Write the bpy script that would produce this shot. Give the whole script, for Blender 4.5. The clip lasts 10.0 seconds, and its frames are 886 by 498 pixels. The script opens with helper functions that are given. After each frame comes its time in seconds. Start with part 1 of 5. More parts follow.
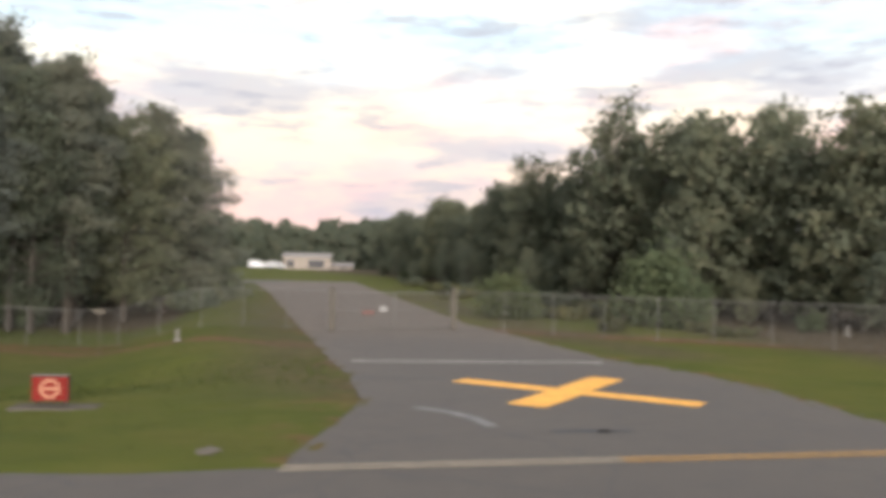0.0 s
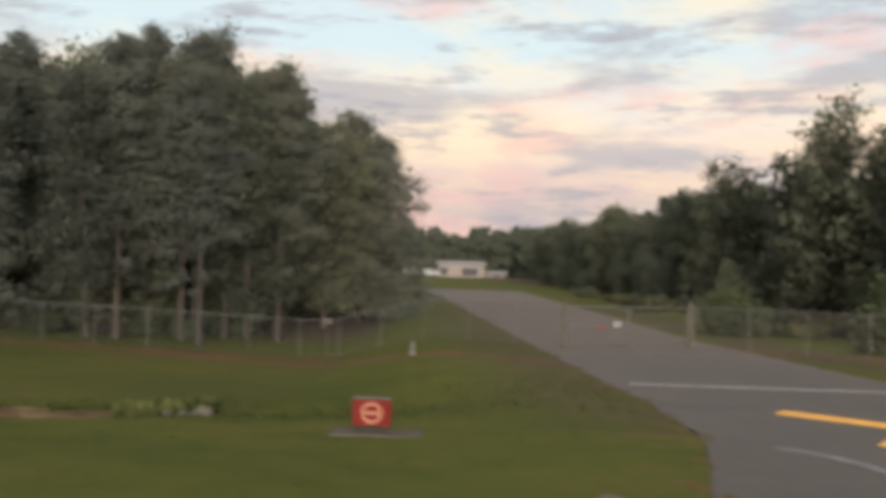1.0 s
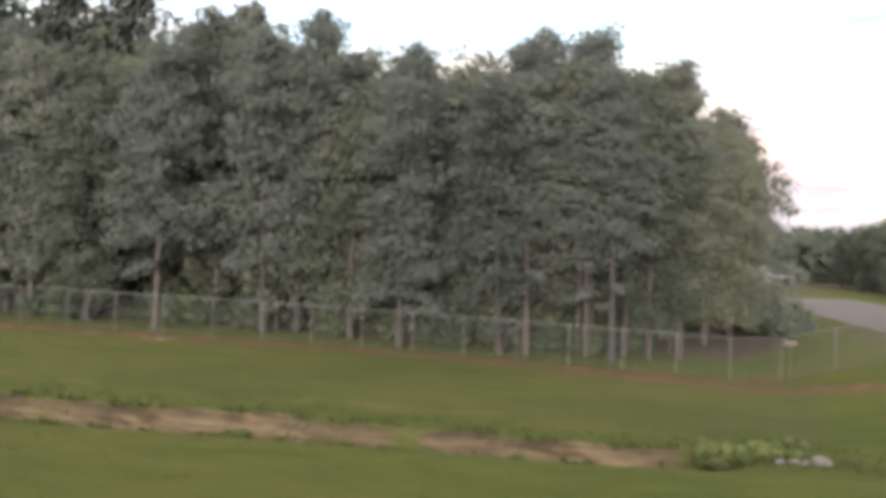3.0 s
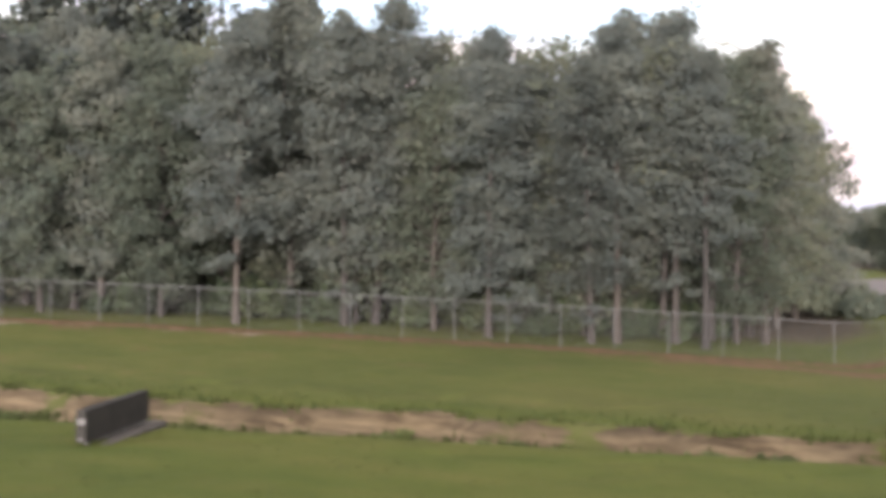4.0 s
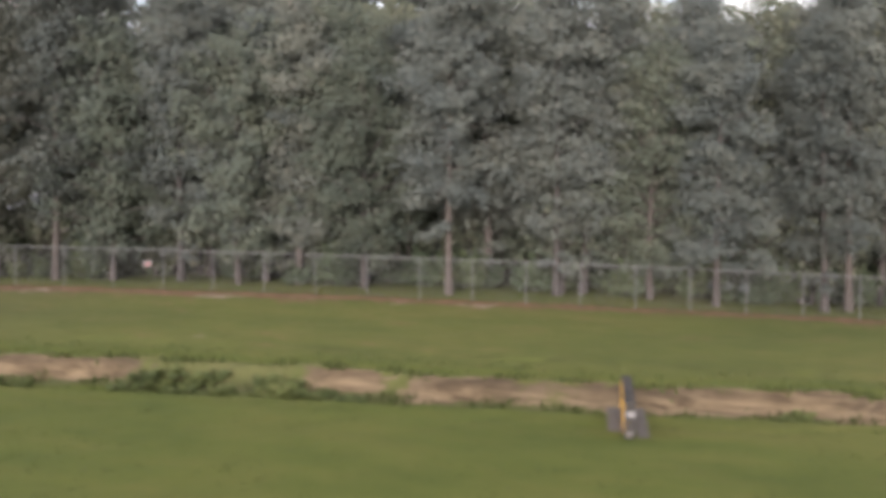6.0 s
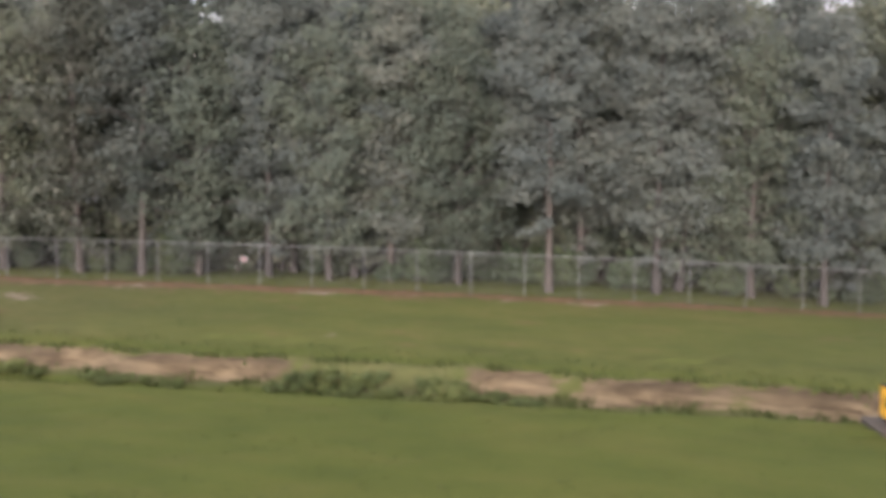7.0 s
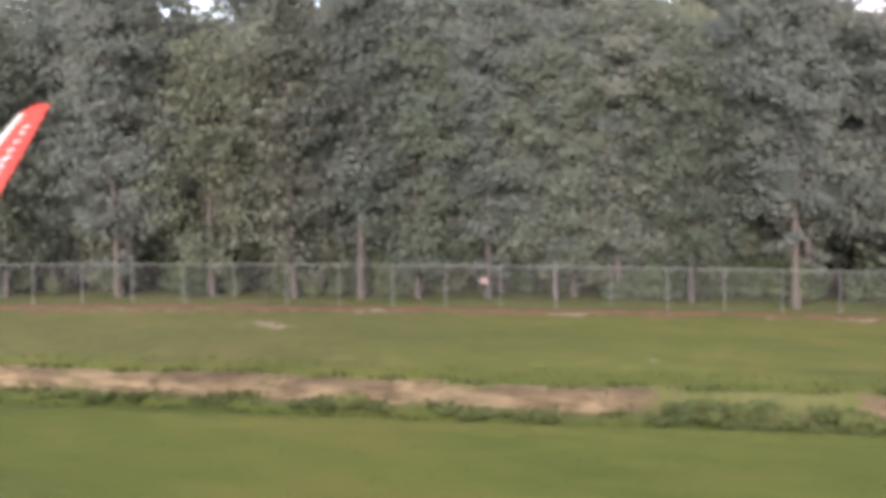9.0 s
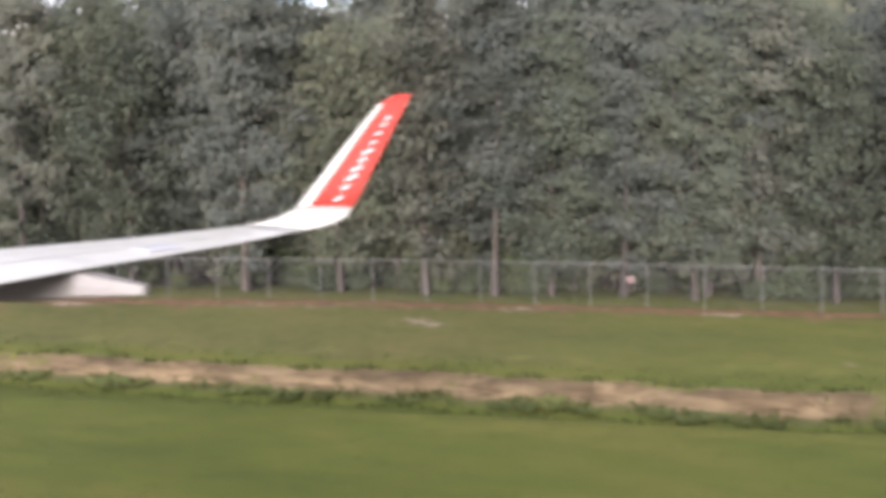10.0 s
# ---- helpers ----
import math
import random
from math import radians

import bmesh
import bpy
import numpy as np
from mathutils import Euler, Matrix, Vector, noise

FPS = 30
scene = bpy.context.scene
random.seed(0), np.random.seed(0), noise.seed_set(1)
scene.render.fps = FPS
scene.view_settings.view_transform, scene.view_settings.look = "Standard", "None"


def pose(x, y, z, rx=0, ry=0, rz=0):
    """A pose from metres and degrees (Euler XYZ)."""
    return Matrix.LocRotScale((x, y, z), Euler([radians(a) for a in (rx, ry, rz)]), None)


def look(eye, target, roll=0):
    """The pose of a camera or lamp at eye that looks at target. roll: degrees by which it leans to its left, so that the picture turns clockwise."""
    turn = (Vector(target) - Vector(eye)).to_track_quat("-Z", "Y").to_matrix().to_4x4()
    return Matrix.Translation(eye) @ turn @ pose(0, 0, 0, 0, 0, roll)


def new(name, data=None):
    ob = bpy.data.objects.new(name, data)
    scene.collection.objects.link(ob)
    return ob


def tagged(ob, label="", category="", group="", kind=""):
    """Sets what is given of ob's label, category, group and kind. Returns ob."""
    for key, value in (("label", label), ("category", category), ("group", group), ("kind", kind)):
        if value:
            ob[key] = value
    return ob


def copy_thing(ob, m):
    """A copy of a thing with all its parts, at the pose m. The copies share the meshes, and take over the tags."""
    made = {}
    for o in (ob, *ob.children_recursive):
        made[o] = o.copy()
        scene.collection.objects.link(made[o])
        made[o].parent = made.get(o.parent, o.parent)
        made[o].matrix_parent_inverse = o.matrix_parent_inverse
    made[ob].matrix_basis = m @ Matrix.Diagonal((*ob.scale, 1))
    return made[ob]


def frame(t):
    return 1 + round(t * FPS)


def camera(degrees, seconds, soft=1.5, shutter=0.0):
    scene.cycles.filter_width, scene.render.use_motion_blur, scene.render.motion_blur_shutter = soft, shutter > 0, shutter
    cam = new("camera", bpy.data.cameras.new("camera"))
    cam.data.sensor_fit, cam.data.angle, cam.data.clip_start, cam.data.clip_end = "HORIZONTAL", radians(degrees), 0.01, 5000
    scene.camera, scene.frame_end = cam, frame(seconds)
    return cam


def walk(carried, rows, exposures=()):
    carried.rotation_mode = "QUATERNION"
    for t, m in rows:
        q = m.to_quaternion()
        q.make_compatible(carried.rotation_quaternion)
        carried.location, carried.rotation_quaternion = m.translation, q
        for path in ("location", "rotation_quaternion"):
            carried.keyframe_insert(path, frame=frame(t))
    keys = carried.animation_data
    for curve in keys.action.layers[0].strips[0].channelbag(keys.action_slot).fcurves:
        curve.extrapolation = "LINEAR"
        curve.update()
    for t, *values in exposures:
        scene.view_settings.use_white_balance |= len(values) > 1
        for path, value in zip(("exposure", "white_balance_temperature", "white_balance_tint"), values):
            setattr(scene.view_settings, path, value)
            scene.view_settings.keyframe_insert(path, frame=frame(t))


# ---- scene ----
cam = camera(52.3, 10.0, soft=5.2, shutter=0.5)
METRES, EYE, TILT, LEAN, TURN = 64.0, 4.1, 0.7, -1.2, 0.0
EXPOSURES = [(0.0, 0.48, 6500, 14), (0.5, 0.44, 6350, 10), (1.0, 0.02, 6800, 15), (1.5, -0.03, 6850, 18), (2.0, 0.12, 6800, 18), (2.6, 0.68, 6350, 17), (4.5, 1.13, 6100, 23), (7.0, 1.18, 6050, 24), (7.5, 1.38, 6050, 24), (8.5, 1.56, 6050, 24), (9.5, 1.4, 6050, 24), (10.0, 1.38, 6050, 24)]
ROWS = [
    (0.0, 0.0, 0.0, 0.0, 0.0, 0.0, -0.0),
    (0.5, -0.043, 0.0223, 0.001, 3.99, 0.19, 0.1),
    (1.0, -0.0906, 0.0368, 0.0027, 8.44, 0.45, -0.46),
    (1.5, -0.1371, 0.046, 0.0044, 13.01, 0.52, -0.29),
    (2.0, -0.1838, 0.0506, 0.0067, 17.48, 0.6, -0.0),
    (2.5, -0.2319, 0.0513, 0.009, 19.92, 0.41, -0.27),
    (3.0, -0.2796, 0.0474, 0.0114, 22.98, 0.51, -0.07),
    (4.5, -0.4244, 0.016, 0.0178, 21.85, -0.71, 1.3),
    (5.0, -0.472, 0.0034, 0.0205, 23.37, -0.95, 0.84),
    (5.5, -0.5198, -0.0077, 0.0223, 23.13, -2.42, 1.47),
    (7.0, -0.6677, -0.043, 0.029, 22.26, -3.23, 1.21),
    (7.5, -0.7156, -0.0554, 0.032, 22.88, -4.59, 2.16),
    (8.0, -0.7625, -0.0668, 0.0351, 23.58, -4.17, 4.07),
    (8.5, -0.8132, -0.0813, 0.038, 23.08, -3.12, 2.54),
    (9.0, -0.8654, -0.0943, 0.0408, 23.07, -2.46, 2.56),
    (9.5, -0.917, -0.1092, 0.0432, 23.82, -2.53, 1.61),
    (10.0, -0.9683, -0.1243, 0.0456, 24.45, -2.68, 2.08),
]
walk(cam, [(t, pose(0, 0, EYE, TILT, LEAN, TURN) @ pose(METRES * x, METRES * y, METRES * z, 90 + pitch, roll, yaw)) for t, x, y, z, yaw, pitch, roll in ROWS], EXPOSURES)
# ---- light: evening sky, the low sun behind thin cloud at the back of the aircraft window ----
SUN_AZ, SUN_EL = 167.0, 9.0          # degrees right of +y, degrees up


def link(nt, a, b):
    nt.links.new(a, b)


def make_world():
    w = bpy.data.worlds.new("dusk_sky")
    scene.world = w
    w.use_nodes = True
    nt = w.node_tree
    nt.nodes.clear()
    N = nt.nodes.new
    out, bg = N("ShaderNodeOutputWorld"), N("ShaderNodeBackground")
    sky = N("ShaderNodeTexSky")
    sky.sky_type, sky.sun_disc = "NISHITA", False
    sky.sun_elevation, sky.sun_rotation = radians(SUN_EL), radians(SUN_AZ)
    sky.air_density, sky.dust_density = 1.2, 2.5
    gain = N("ShaderNodeMixRGB")
    gain.blend_type = "MULTIPLY"
    gain.inputs[0].default_value = 1
    gain.inputs[2].default_value = (0.12, 0.12, 0.12, 1)
    link(nt, sky.outputs[0], gain.inputs[1])
    tc = N("ShaderNodeTexCoord")
    sep = N("ShaderNodeSeparateXYZ")
    link(nt, tc.outputs["Generated"], sep.inputs[0])
    # light of the high cloud deck by height over the horizon
    veil = N("ShaderNodeValToRGB")
    cr = veil.color_ramp
    cr.elements[0].position, cr.elements[0].color = 0.0, (0.46, 0.48, 0.56, 1)
    cr.elements[1].position, cr.elements[1].color = 1.0, (0.92, 0.98, 1.05, 1)
    for pos, col in ((0.045, (0.66, 0.64, 0.74, 1)), (0.09, (1.05, 0.83, 0.82, 1)), (0.135, (1.40, 1.17, 0.98, 1)), (0.18, (1.22, 1.24, 1.20, 1)), (0.235, (1.00, 1.28, 1.36, 1)), (0.40, (1.05, 1.15, 1.24, 1)), (0.60, (1.0, 1.06, 1.13, 1))):
        e = cr.elements.new(pos)
        e.color = col
    link(nt, sep.outputs[2], veil.inputs[0])
    # brighter towards the sun's side
    side = N("ShaderNodeMapRange")
    side.inputs[1].default_value, side.inputs[2].default_value = -0.8, 0.7
    side.inputs[3].default_value, side.inputs[4].default_value = 2.6, 1.0
    side.interpolation_type = "SMOOTHSTEP"
    link(nt, sep.outputs[1], side.inputs[0])
    lit = N("ShaderNodeVectorMath")
    lit.operation = "SCALE"
    link(nt, veil.outputs[0], lit.inputs[0])
    link(nt, side.outputs[0], lit.inputs["Scale"])
    base = N("ShaderNodeMixRGB")
    base.inputs[0].default_value = 0.88
    link(nt, gain.outputs[0], base.inputs[1])
    link(nt, lit.outputs[0], base.inputs[2])

    def cloud(scale, stretch, lo, hi, seed, rough=0.62):
        m = N("ShaderNodeMapping")
        m.inputs["Scale"].default_value = (1, 1, stretch)
        m.inputs["Location"].default_value = (seed, seed * 0.37, 0)
        n = N("ShaderNodeTexNoise")
        n.inputs["Scale"].default_value = scale
        n.inputs["Detail"].default_value = 7
        n.inputs["Roughness"].default_value = rough
        r = N("ShaderNodeMapRange")
        r.inputs[1].default_value, r.inputs[2].default_value = lo, hi
        r.interpolation_type = "SMOOTHSTEP"
        link(nt, tc.outputs["Generated"], m.inputs[0])
        link(nt, m.outputs[0], n.inputs["Vector"])
        link(nt, n.outputs[0], r.inputs[0])
        return r.outputs[0]

    last = base.outputs[0]
    for col, args, amount in (((1.50, 1.24, 0.80, 1), (2.2, 3.5, 0.48, 0.64, 6.4), 0.5),
                              ((1.22, 0.80, 0.72, 1), (3.2, 4.5, 0.50, 0.64, 3.1), 0.65),
                              ((0.64, 0.66, 0.72, 1), (4.0, 5.0, 0.48, 0.64, 8.7), 0.75),
                              ((0.54, 0.56, 0.63, 1), (8.0, 5.5, 0.53, 0.66, 5.3), 0.65)):
        mx = N("ShaderNodeMixRGB")
        k = N("ShaderNodeMath")
        k.operation = "MULTIPLY"
        k.inputs[1].default_value = amount
        link(nt, cloud(*args), k.inputs[0])
        link(nt, k.outputs[0], mx.inputs[0])
        link(nt, last, mx.inputs[1])
        mx.inputs[2].default_value = col
        last = mx.outputs[0]
    link(nt, last, bg.inputs[0])
    bg.inputs[1].default_value = 0.76
    link(nt, bg.outputs[0], out.inputs[0])


make_world()
sun_data = bpy.data.lights.new("sun", "SUN")
sun_data.energy, sun_data.angle, sun_data.color = 5.0, radians(16), (1.0, 0.95, 0.90)
sun = new("sun", sun_data)
sa, se = radians(SUN_AZ), radians(SUN_EL)
sun.matrix_world = look((0, 0, 60), (-math.sin(sa) * math.cos(se), -math.cos(sa) * math.cos(se), 60 - math.sin(se)))


# ---- materials ----
def material(name, rough=0.8, metal=0.0):
    m = bpy.data.materials.new(name)
    m.use_nodes = True
    b = m.node_tree.nodes["Principled BSDF"]
    b.inputs["Roughness"].default_value, b.inputs["Metallic"].default_value = rough, metal
    return m, m.node_tree, b


def noise_node(nt, scale, detail=5, rough=0.6, vec=None):
    n = nt.nodes.new("ShaderNodeTexNoise")
    n.inputs["Scale"].default_value, n.inputs["Detail"].default_value, n.inputs["Roughness"].default_value = scale, detail, rough
    if vec is None:
        g = nt.nodes.new("ShaderNodeNewGeometry")
        vec = g.outputs["Position"]
    link(nt, vec, n.inputs["Vector"])
    return n.outputs[0]


def ramp(nt, src, stops):
    r = nt.nodes.new("ShaderNodeValToRGB")
    e = r.color_ramp.elements
    e[0].position, e[0].color = stops[0][0], (*stops[0][1], 1)
    e[1].position, e[1].color = stops[-1][0], (*stops[-1][1], 1)
    for p, c in stops[1:-1]:
        e.new(p).color = (*c, 1)
    link(nt, src, r.inputs[0])
    return r.outputs[0]


def mixed(nt, fac, a, b, mode="MIX"):
    m = nt.nodes.new("ShaderNodeMixRGB")
    m.blend_type = mode
    for i, v in ((0, fac), (1, a), (2, b)):
        if isinstance(v, (int, float)):
            m.inputs[i].default_value = v
        elif isinstance(v, tuple):
            m.inputs[i].default_value = (*v, 1)
        else:
            link(nt, v, m.inputs[i])
    return m.outputs[0]


def ranged(nt, src, lo, hi, a=0.0, b=1.0):
    r = nt.nodes.new("ShaderNodeMapRange")
    r.inputs[1].default_value, r.inputs[2].default_value, r.inputs[3].default_value, r.inputs[4].default_value = lo, hi, a, b
    link(nt, src, r.inputs[0])
    return r.outputs[0]


def math_node(nt, op, a, b):
    m = nt.nodes.new("ShaderNodeMath")
    m.operation = op
    for i, v in ((0, a), (1, b)):
        if isinstance(v, (int, float)):
            m.inputs[i].default_value = v
        else:
            link(nt, v, m.inputs[i])
    return m.outputs[0]


def bump(nt, b, src, strength, dist):
    n = nt.nodes.new("ShaderNodeBump")
    n.inputs["Strength"].default_value, n.inputs["Distance"].default_value = strength, dist
    link(nt, src, n.inputs["Height"])
    link(nt, n.outputs[0], b.inputs["Normal"])


def speckled(name, c1, c2, scale, rough=0.8, metal=0.0, fine=None, bump_d=0.004):
    """A plain surface with broad stains and fine grain."""
    m, nt, b = material(name, rough, metal)
    broad = noise_node(nt, scale, 4, 0.6)
    grain = noise_node(nt, fine or scale * 14, 3, 0.6)
    col = ramp(nt, broad, [(0.3, c1), (0.7, c2)])
    col = mixed(nt, 0.35, col, ramp(nt, grain, [(0.35, tuple(0.6 * v for v in c1)), (0.65, tuple(min(1.0, 1.15 * v) for v in c2))]))
    link(nt, col, b.inputs["Base Color"])
    bump(nt, b, grain, 0.4, bump_d)
    return m


def grass_material():
    m, nt, b = material("mown_grass", 0.95)
    b.inputs["Specular IOR Level"].default_value = 0.1
    g = nt.nodes.new("ShaderNodeNewGeometry")
    mp = nt.nodes.new("ShaderNodeMapping")
    mp.inputs["Rotation"].default_value = (0, 0, radians(-13))
    mp.inputs["Scale"].default_value = (0.45, 0.85, 1.0)
    link(nt, g.outputs["Position"], mp.inputs[0])
    broad = noise_node(nt, 0.16, 4, 0.6, mp.outputs[0])
    mid = noise_node(nt, 0.9, 5, 0.65, mp.outputs[0])
    fine = noise_node(nt, 16, 4, 0.7)
    col = ramp(nt, broad, [(0.39, (0.024, 0.047, 0.011)), (0.5, (0.072, 0.090, 0.021)), (0.61, (0.124, 0.104, 0.042))])
    col = mixed(nt, 0.60, col, ramp(nt, mid, [(0.32, (0.040, 0.060, 0.014)), (0.50, (0.074, 0.088, 0.021)), (0.68, (0.112, 0.104, 0.036))]))
    col = mixed(nt, 0.45, col, ramp(nt, fine, [(0.3, (0.046, 0.056, 0.014)), (0.7, (0.100, 0.110, 0.030))]))
    col = mixed(nt, 1.0, col, (1.02, 1.02, 0.72), "MULTIPLY")
    # bare soil where the sheet says so, broken up by noise
    soil = nt.nodes.new("ShaderNodeAttribute")
    soil.attribute_name = "soil"
    clay = nt.nodes.new("ShaderNodeAttribute")
    clay.attribute_name = "clay"
    patch = noise_node(nt, 1.6, 6, 0.7)
    strata = nt.nodes.new("ShaderNodeMapping")
    strata.inputs["Rotation"].default_value = (0, 0, radians(-9))
    strata.inputs["Scale"].default_value = (0.22, 1.5, 2.6)
    link(nt, g.outputs["Position"], strata.inputs[0])
    layers = noise_node(nt, 1.5, 7, 0.68, strata.outputs[0])
    dirt = ramp(nt, layers, [(0.36, (0.060, 0.042, 0.023)), (0.47, (0.124, 0.089, 0.048)), (0.62, (0.205, 0.152, 0.086))])
    # shade under the bank's overhanging lip, painted as a dark brown band
    lip_shade = nt.nodes.new("ShaderNodeAttribute")
    lip_shade.attribute_name = "lip_shade"
    dirt = mixed(nt, lip_shade.outputs["Fac"], dirt, ramp(nt, patch, [(0.35, (0.022, 0.017, 0.010)), (0.65, (0.046, 0.034, 0.020))]))
    k = ranged(nt, math_node(nt, "ADD", soil.outputs["Fac"], math_node(nt, "MULTIPLY", math_node(nt, "SUBTRACT", math_node(nt, "MULTIPLY", math_node(nt, "ADD", patch, layers), 0.5), 0.5), 1.9)), 0.40, 0.60)
    col = mixed(nt, k, col, dirt)
    red = ramp(nt, patch, [(0.35, (0.092, 0.046, 0.029)), (0.6, (0.170, 0.084, 0.055)), (0.75, (0.27, 0.165, 0.115))])
    k2 = ranged(nt, math_node(nt, "ADD", clay.outputs["Fac"], math_node(nt, "MULTIPLY", math_node(nt, "SUBTRACT", mid, 0.5), 1.5)), 0.40, 0.75)
    col = mixed(nt, math_node(nt, "MULTIPLY", k2, 0.8), col, red)
    sand = nt.nodes.new("ShaderNodeAttribute")
    sand.attribute_name = "sand"
    k3 = ranged(nt, math_node(nt, "ADD", sand.outputs["Fac"], math_node(nt, "MULTIPLY", math_node(nt, "SUBTRACT", patch, 0.5), 1.4)), 0.40, 0.62)
    col = mixed(nt, k3, col, ramp(nt, patch, [(0.35, (0.16, 0.115, 0.078)), (0.65, (0.29, 0.235, 0.175))]))
    litter = nt.nodes.new("ShaderNodeAttribute")
    litter.attribute_name = "litter"
    col = mixed(nt, litter.outputs["Fac"], col, ramp(nt, patch, [(0.35, (0.050, 0.042, 0.028)), (0.65, (0.105, 0.082, 0.052))]))
    col = mixed(nt, 1.0, col, (0.78, 0.76, 0.72), "MULTIPLY")
    link(nt, col, b.inputs["Base Color"])
    bump(nt, b, fine, 0.5, 0.03)
    return m


def asphalt_material():
    m, nt, b = material("worn_asphalt", 0.85)
    broad = noise_node(nt, 0.12, 5, 0.6)
    mid = noise_node(nt, 1.1, 6, 0.65)
    fine = noise_node(nt, 45, 3, 0.7)
    col = ramp(nt, broad, [(0.3, (0.042, 0.034, 0.026)), (0.7, (0.067, 0.055, 0.041))])
    col = mixed(nt, 0.4, col, ramp(nt, mid, [(0.3, (0.033, 0.031, 0.030)), (0.7, (0.074, 0.060, 0.045))]))
    col = mixed(nt, 0.3, col, ramp(nt, fine, [(0.3, (0.05, 0.05, 0.05)), (0.7, (0.088, 0.075, 0.058))]))
    # tar-filled cracks
    v = nt.nodes.new("ShaderNodeTexVoronoi")
    v.feature = "DISTANCE_TO_EDGE"
    v.inputs["Scale"].default_value = 0.22
    g = nt.nodes.new("ShaderNodeNewGeometry")
    w = nt.nodes.new("ShaderNodeVectorMath")
    nn = nt.nodes.new("ShaderNodeTexNoise")
    nn.inputs["Scale"].default_value = 0.7
    link(nt, g.outputs["Position"], nn.inputs["Vector"])
    link(nt, g.outputs["Position"], w.inputs[0])
    link(nt, nn.outputs["Color"], w.inputs[1])
    link(nt, w.outputs[0], v.inputs["Vector"])
    dust = nt.nodes.new("ShaderNodeAttribute")
    dust.attribute_name = "dust"
    col = mixed(nt, dust.outputs["Fac"], col, ramp(nt, mid, [(0.3, (0.062, 0.047, 0.034)), (0.7, (0.102, 0.079, 0.058))]))
    crack = ranged(nt, v.outputs["Distance"], 0.004, 0.014, 0.45, 0.0)
    col = mixed(nt, crack, col, (0.035, 0.034, 0.034))
    link(nt, col, b.inputs["Base Color"])
    bump(nt, b, fine, 0.5, 0.01)
    return m


def worn_paint(name, c1, c2):
    m, nt, b = material(name, 0.7)
    n = noise_node(nt, 2.5, 7, 0.75)
    col = ramp(nt, n, [(0.28, tuple(0.45 * v + 0.03 for v in c1)), (0.42, c1), (0.7, c2)])
    link(nt, col, b.inputs["Base Color"])
    return m


def leaf_material(name, dark, light, warm):
    m, nt, b = material(name, 0.75)
    b.inputs["Specular IOR Level"].default_value = 0.2
    g = nt.nodes.new("ShaderNodeNewGeometry")
    o = nt.nodes.new("ShaderNodeObjectInfo")
    col = ramp(nt, g.outputs["Random Per Island"], [(0.0, dark), (0.75, light), (1.0, warm)])
    tint = ramp(nt, o.outputs["Random"], [(0.0, (0.73, 0.75, 0.74)), (0.5, (0.98, 0.98, 0.96)), (1.0, (1.17, 1.10, 0.98))])
    col = mixed(nt, 1.0, col, tint, "MULTIPLY")
    patch = ramp(nt, noise_node(nt, 0.45, 3, 0.6), [(0.35, (0.86, 0.88, 0.90)), (0.65, (1.12, 1.08, 1.0))])
    col = mixed(nt, 1.0, col, patch, "MULTIPLY")
    link(nt, col, b.inputs["Base Color"])
    t = nt.nodes.new("ShaderNodeBsdfTranslucent")
    link(nt, col, t.inputs[0])
    mx = nt.nodes.new("ShaderNodeMixShader")
    mx.inputs[0].default_value = 0.55
    link(nt, b.outputs[0], mx.inputs[1])
    link(nt, t.outputs[0], mx.inputs[2])
    link(nt, mx.outputs[0], nt.nodes["Material Output"].inputs[0])
    return m


def bark_material():
    m, nt, b = material("pine_bark", 0.95)
    g = nt.nodes.new("ShaderNodeNewGeometry")
    mp = nt.nodes.new("ShaderNodeMapping")
    mp.inputs["Scale"].default_value = (6, 6, 1.2)
    link(nt, g.outputs["Position"], mp.inputs[0])
    n = noise_node(nt, 2.0, 6, 0.7, mp.outputs[0])
    o = nt.nodes.new("ShaderNodeObjectInfo")
    col = ramp(nt, n, [(0.3, (0.020, 0.0165, 0.012)), (0.5, (0.034, 0.028, 0.020)), (0.7, (0.054, 0.045, 0.032))])
    col = mixed(nt, 1.0, col, ramp(nt, o.outputs["Random"], [(0.0, (0.7, 0.7, 0.72)), (1.0, (1.2, 1.12, 1.05))]), "MULTIPLY")
    link(nt, col, b.inputs["Base Color"])
    bump(nt, b, n, 0.8, 0.04)
    return m


def wing_paint():
    m, nt, b = material("aircraft_white_paint", 0.32)
    tc = nt.nodes.new("ShaderNodeTexCoord")
    n = noise_node(nt, 1.3, 5, 0.6, tc.outputs["Object"])
    streak = nt.nodes.new("ShaderNodeMapping")
    streak.inputs["Scale"].default_value = (0.5, 6, 1)
    link(nt, tc.outputs["Object"], streak.inputs[0])
    s = noise_node(nt, 2.0, 5, 0.65, streak.outputs[0])
    col = ramp(nt, n, [(0.3, (0.222, 0.215, 0.172)), (0.7, (0.284, 0.275, 0.224))])
    col = mixed(nt, 0.25, col, ramp(nt, s, [(0.35, (0.165, 0.165, 0.155)), (0.65, (0.284, 0.275, 0.23))]))
    link(nt, col, b.inputs["Base Color"])
    return m


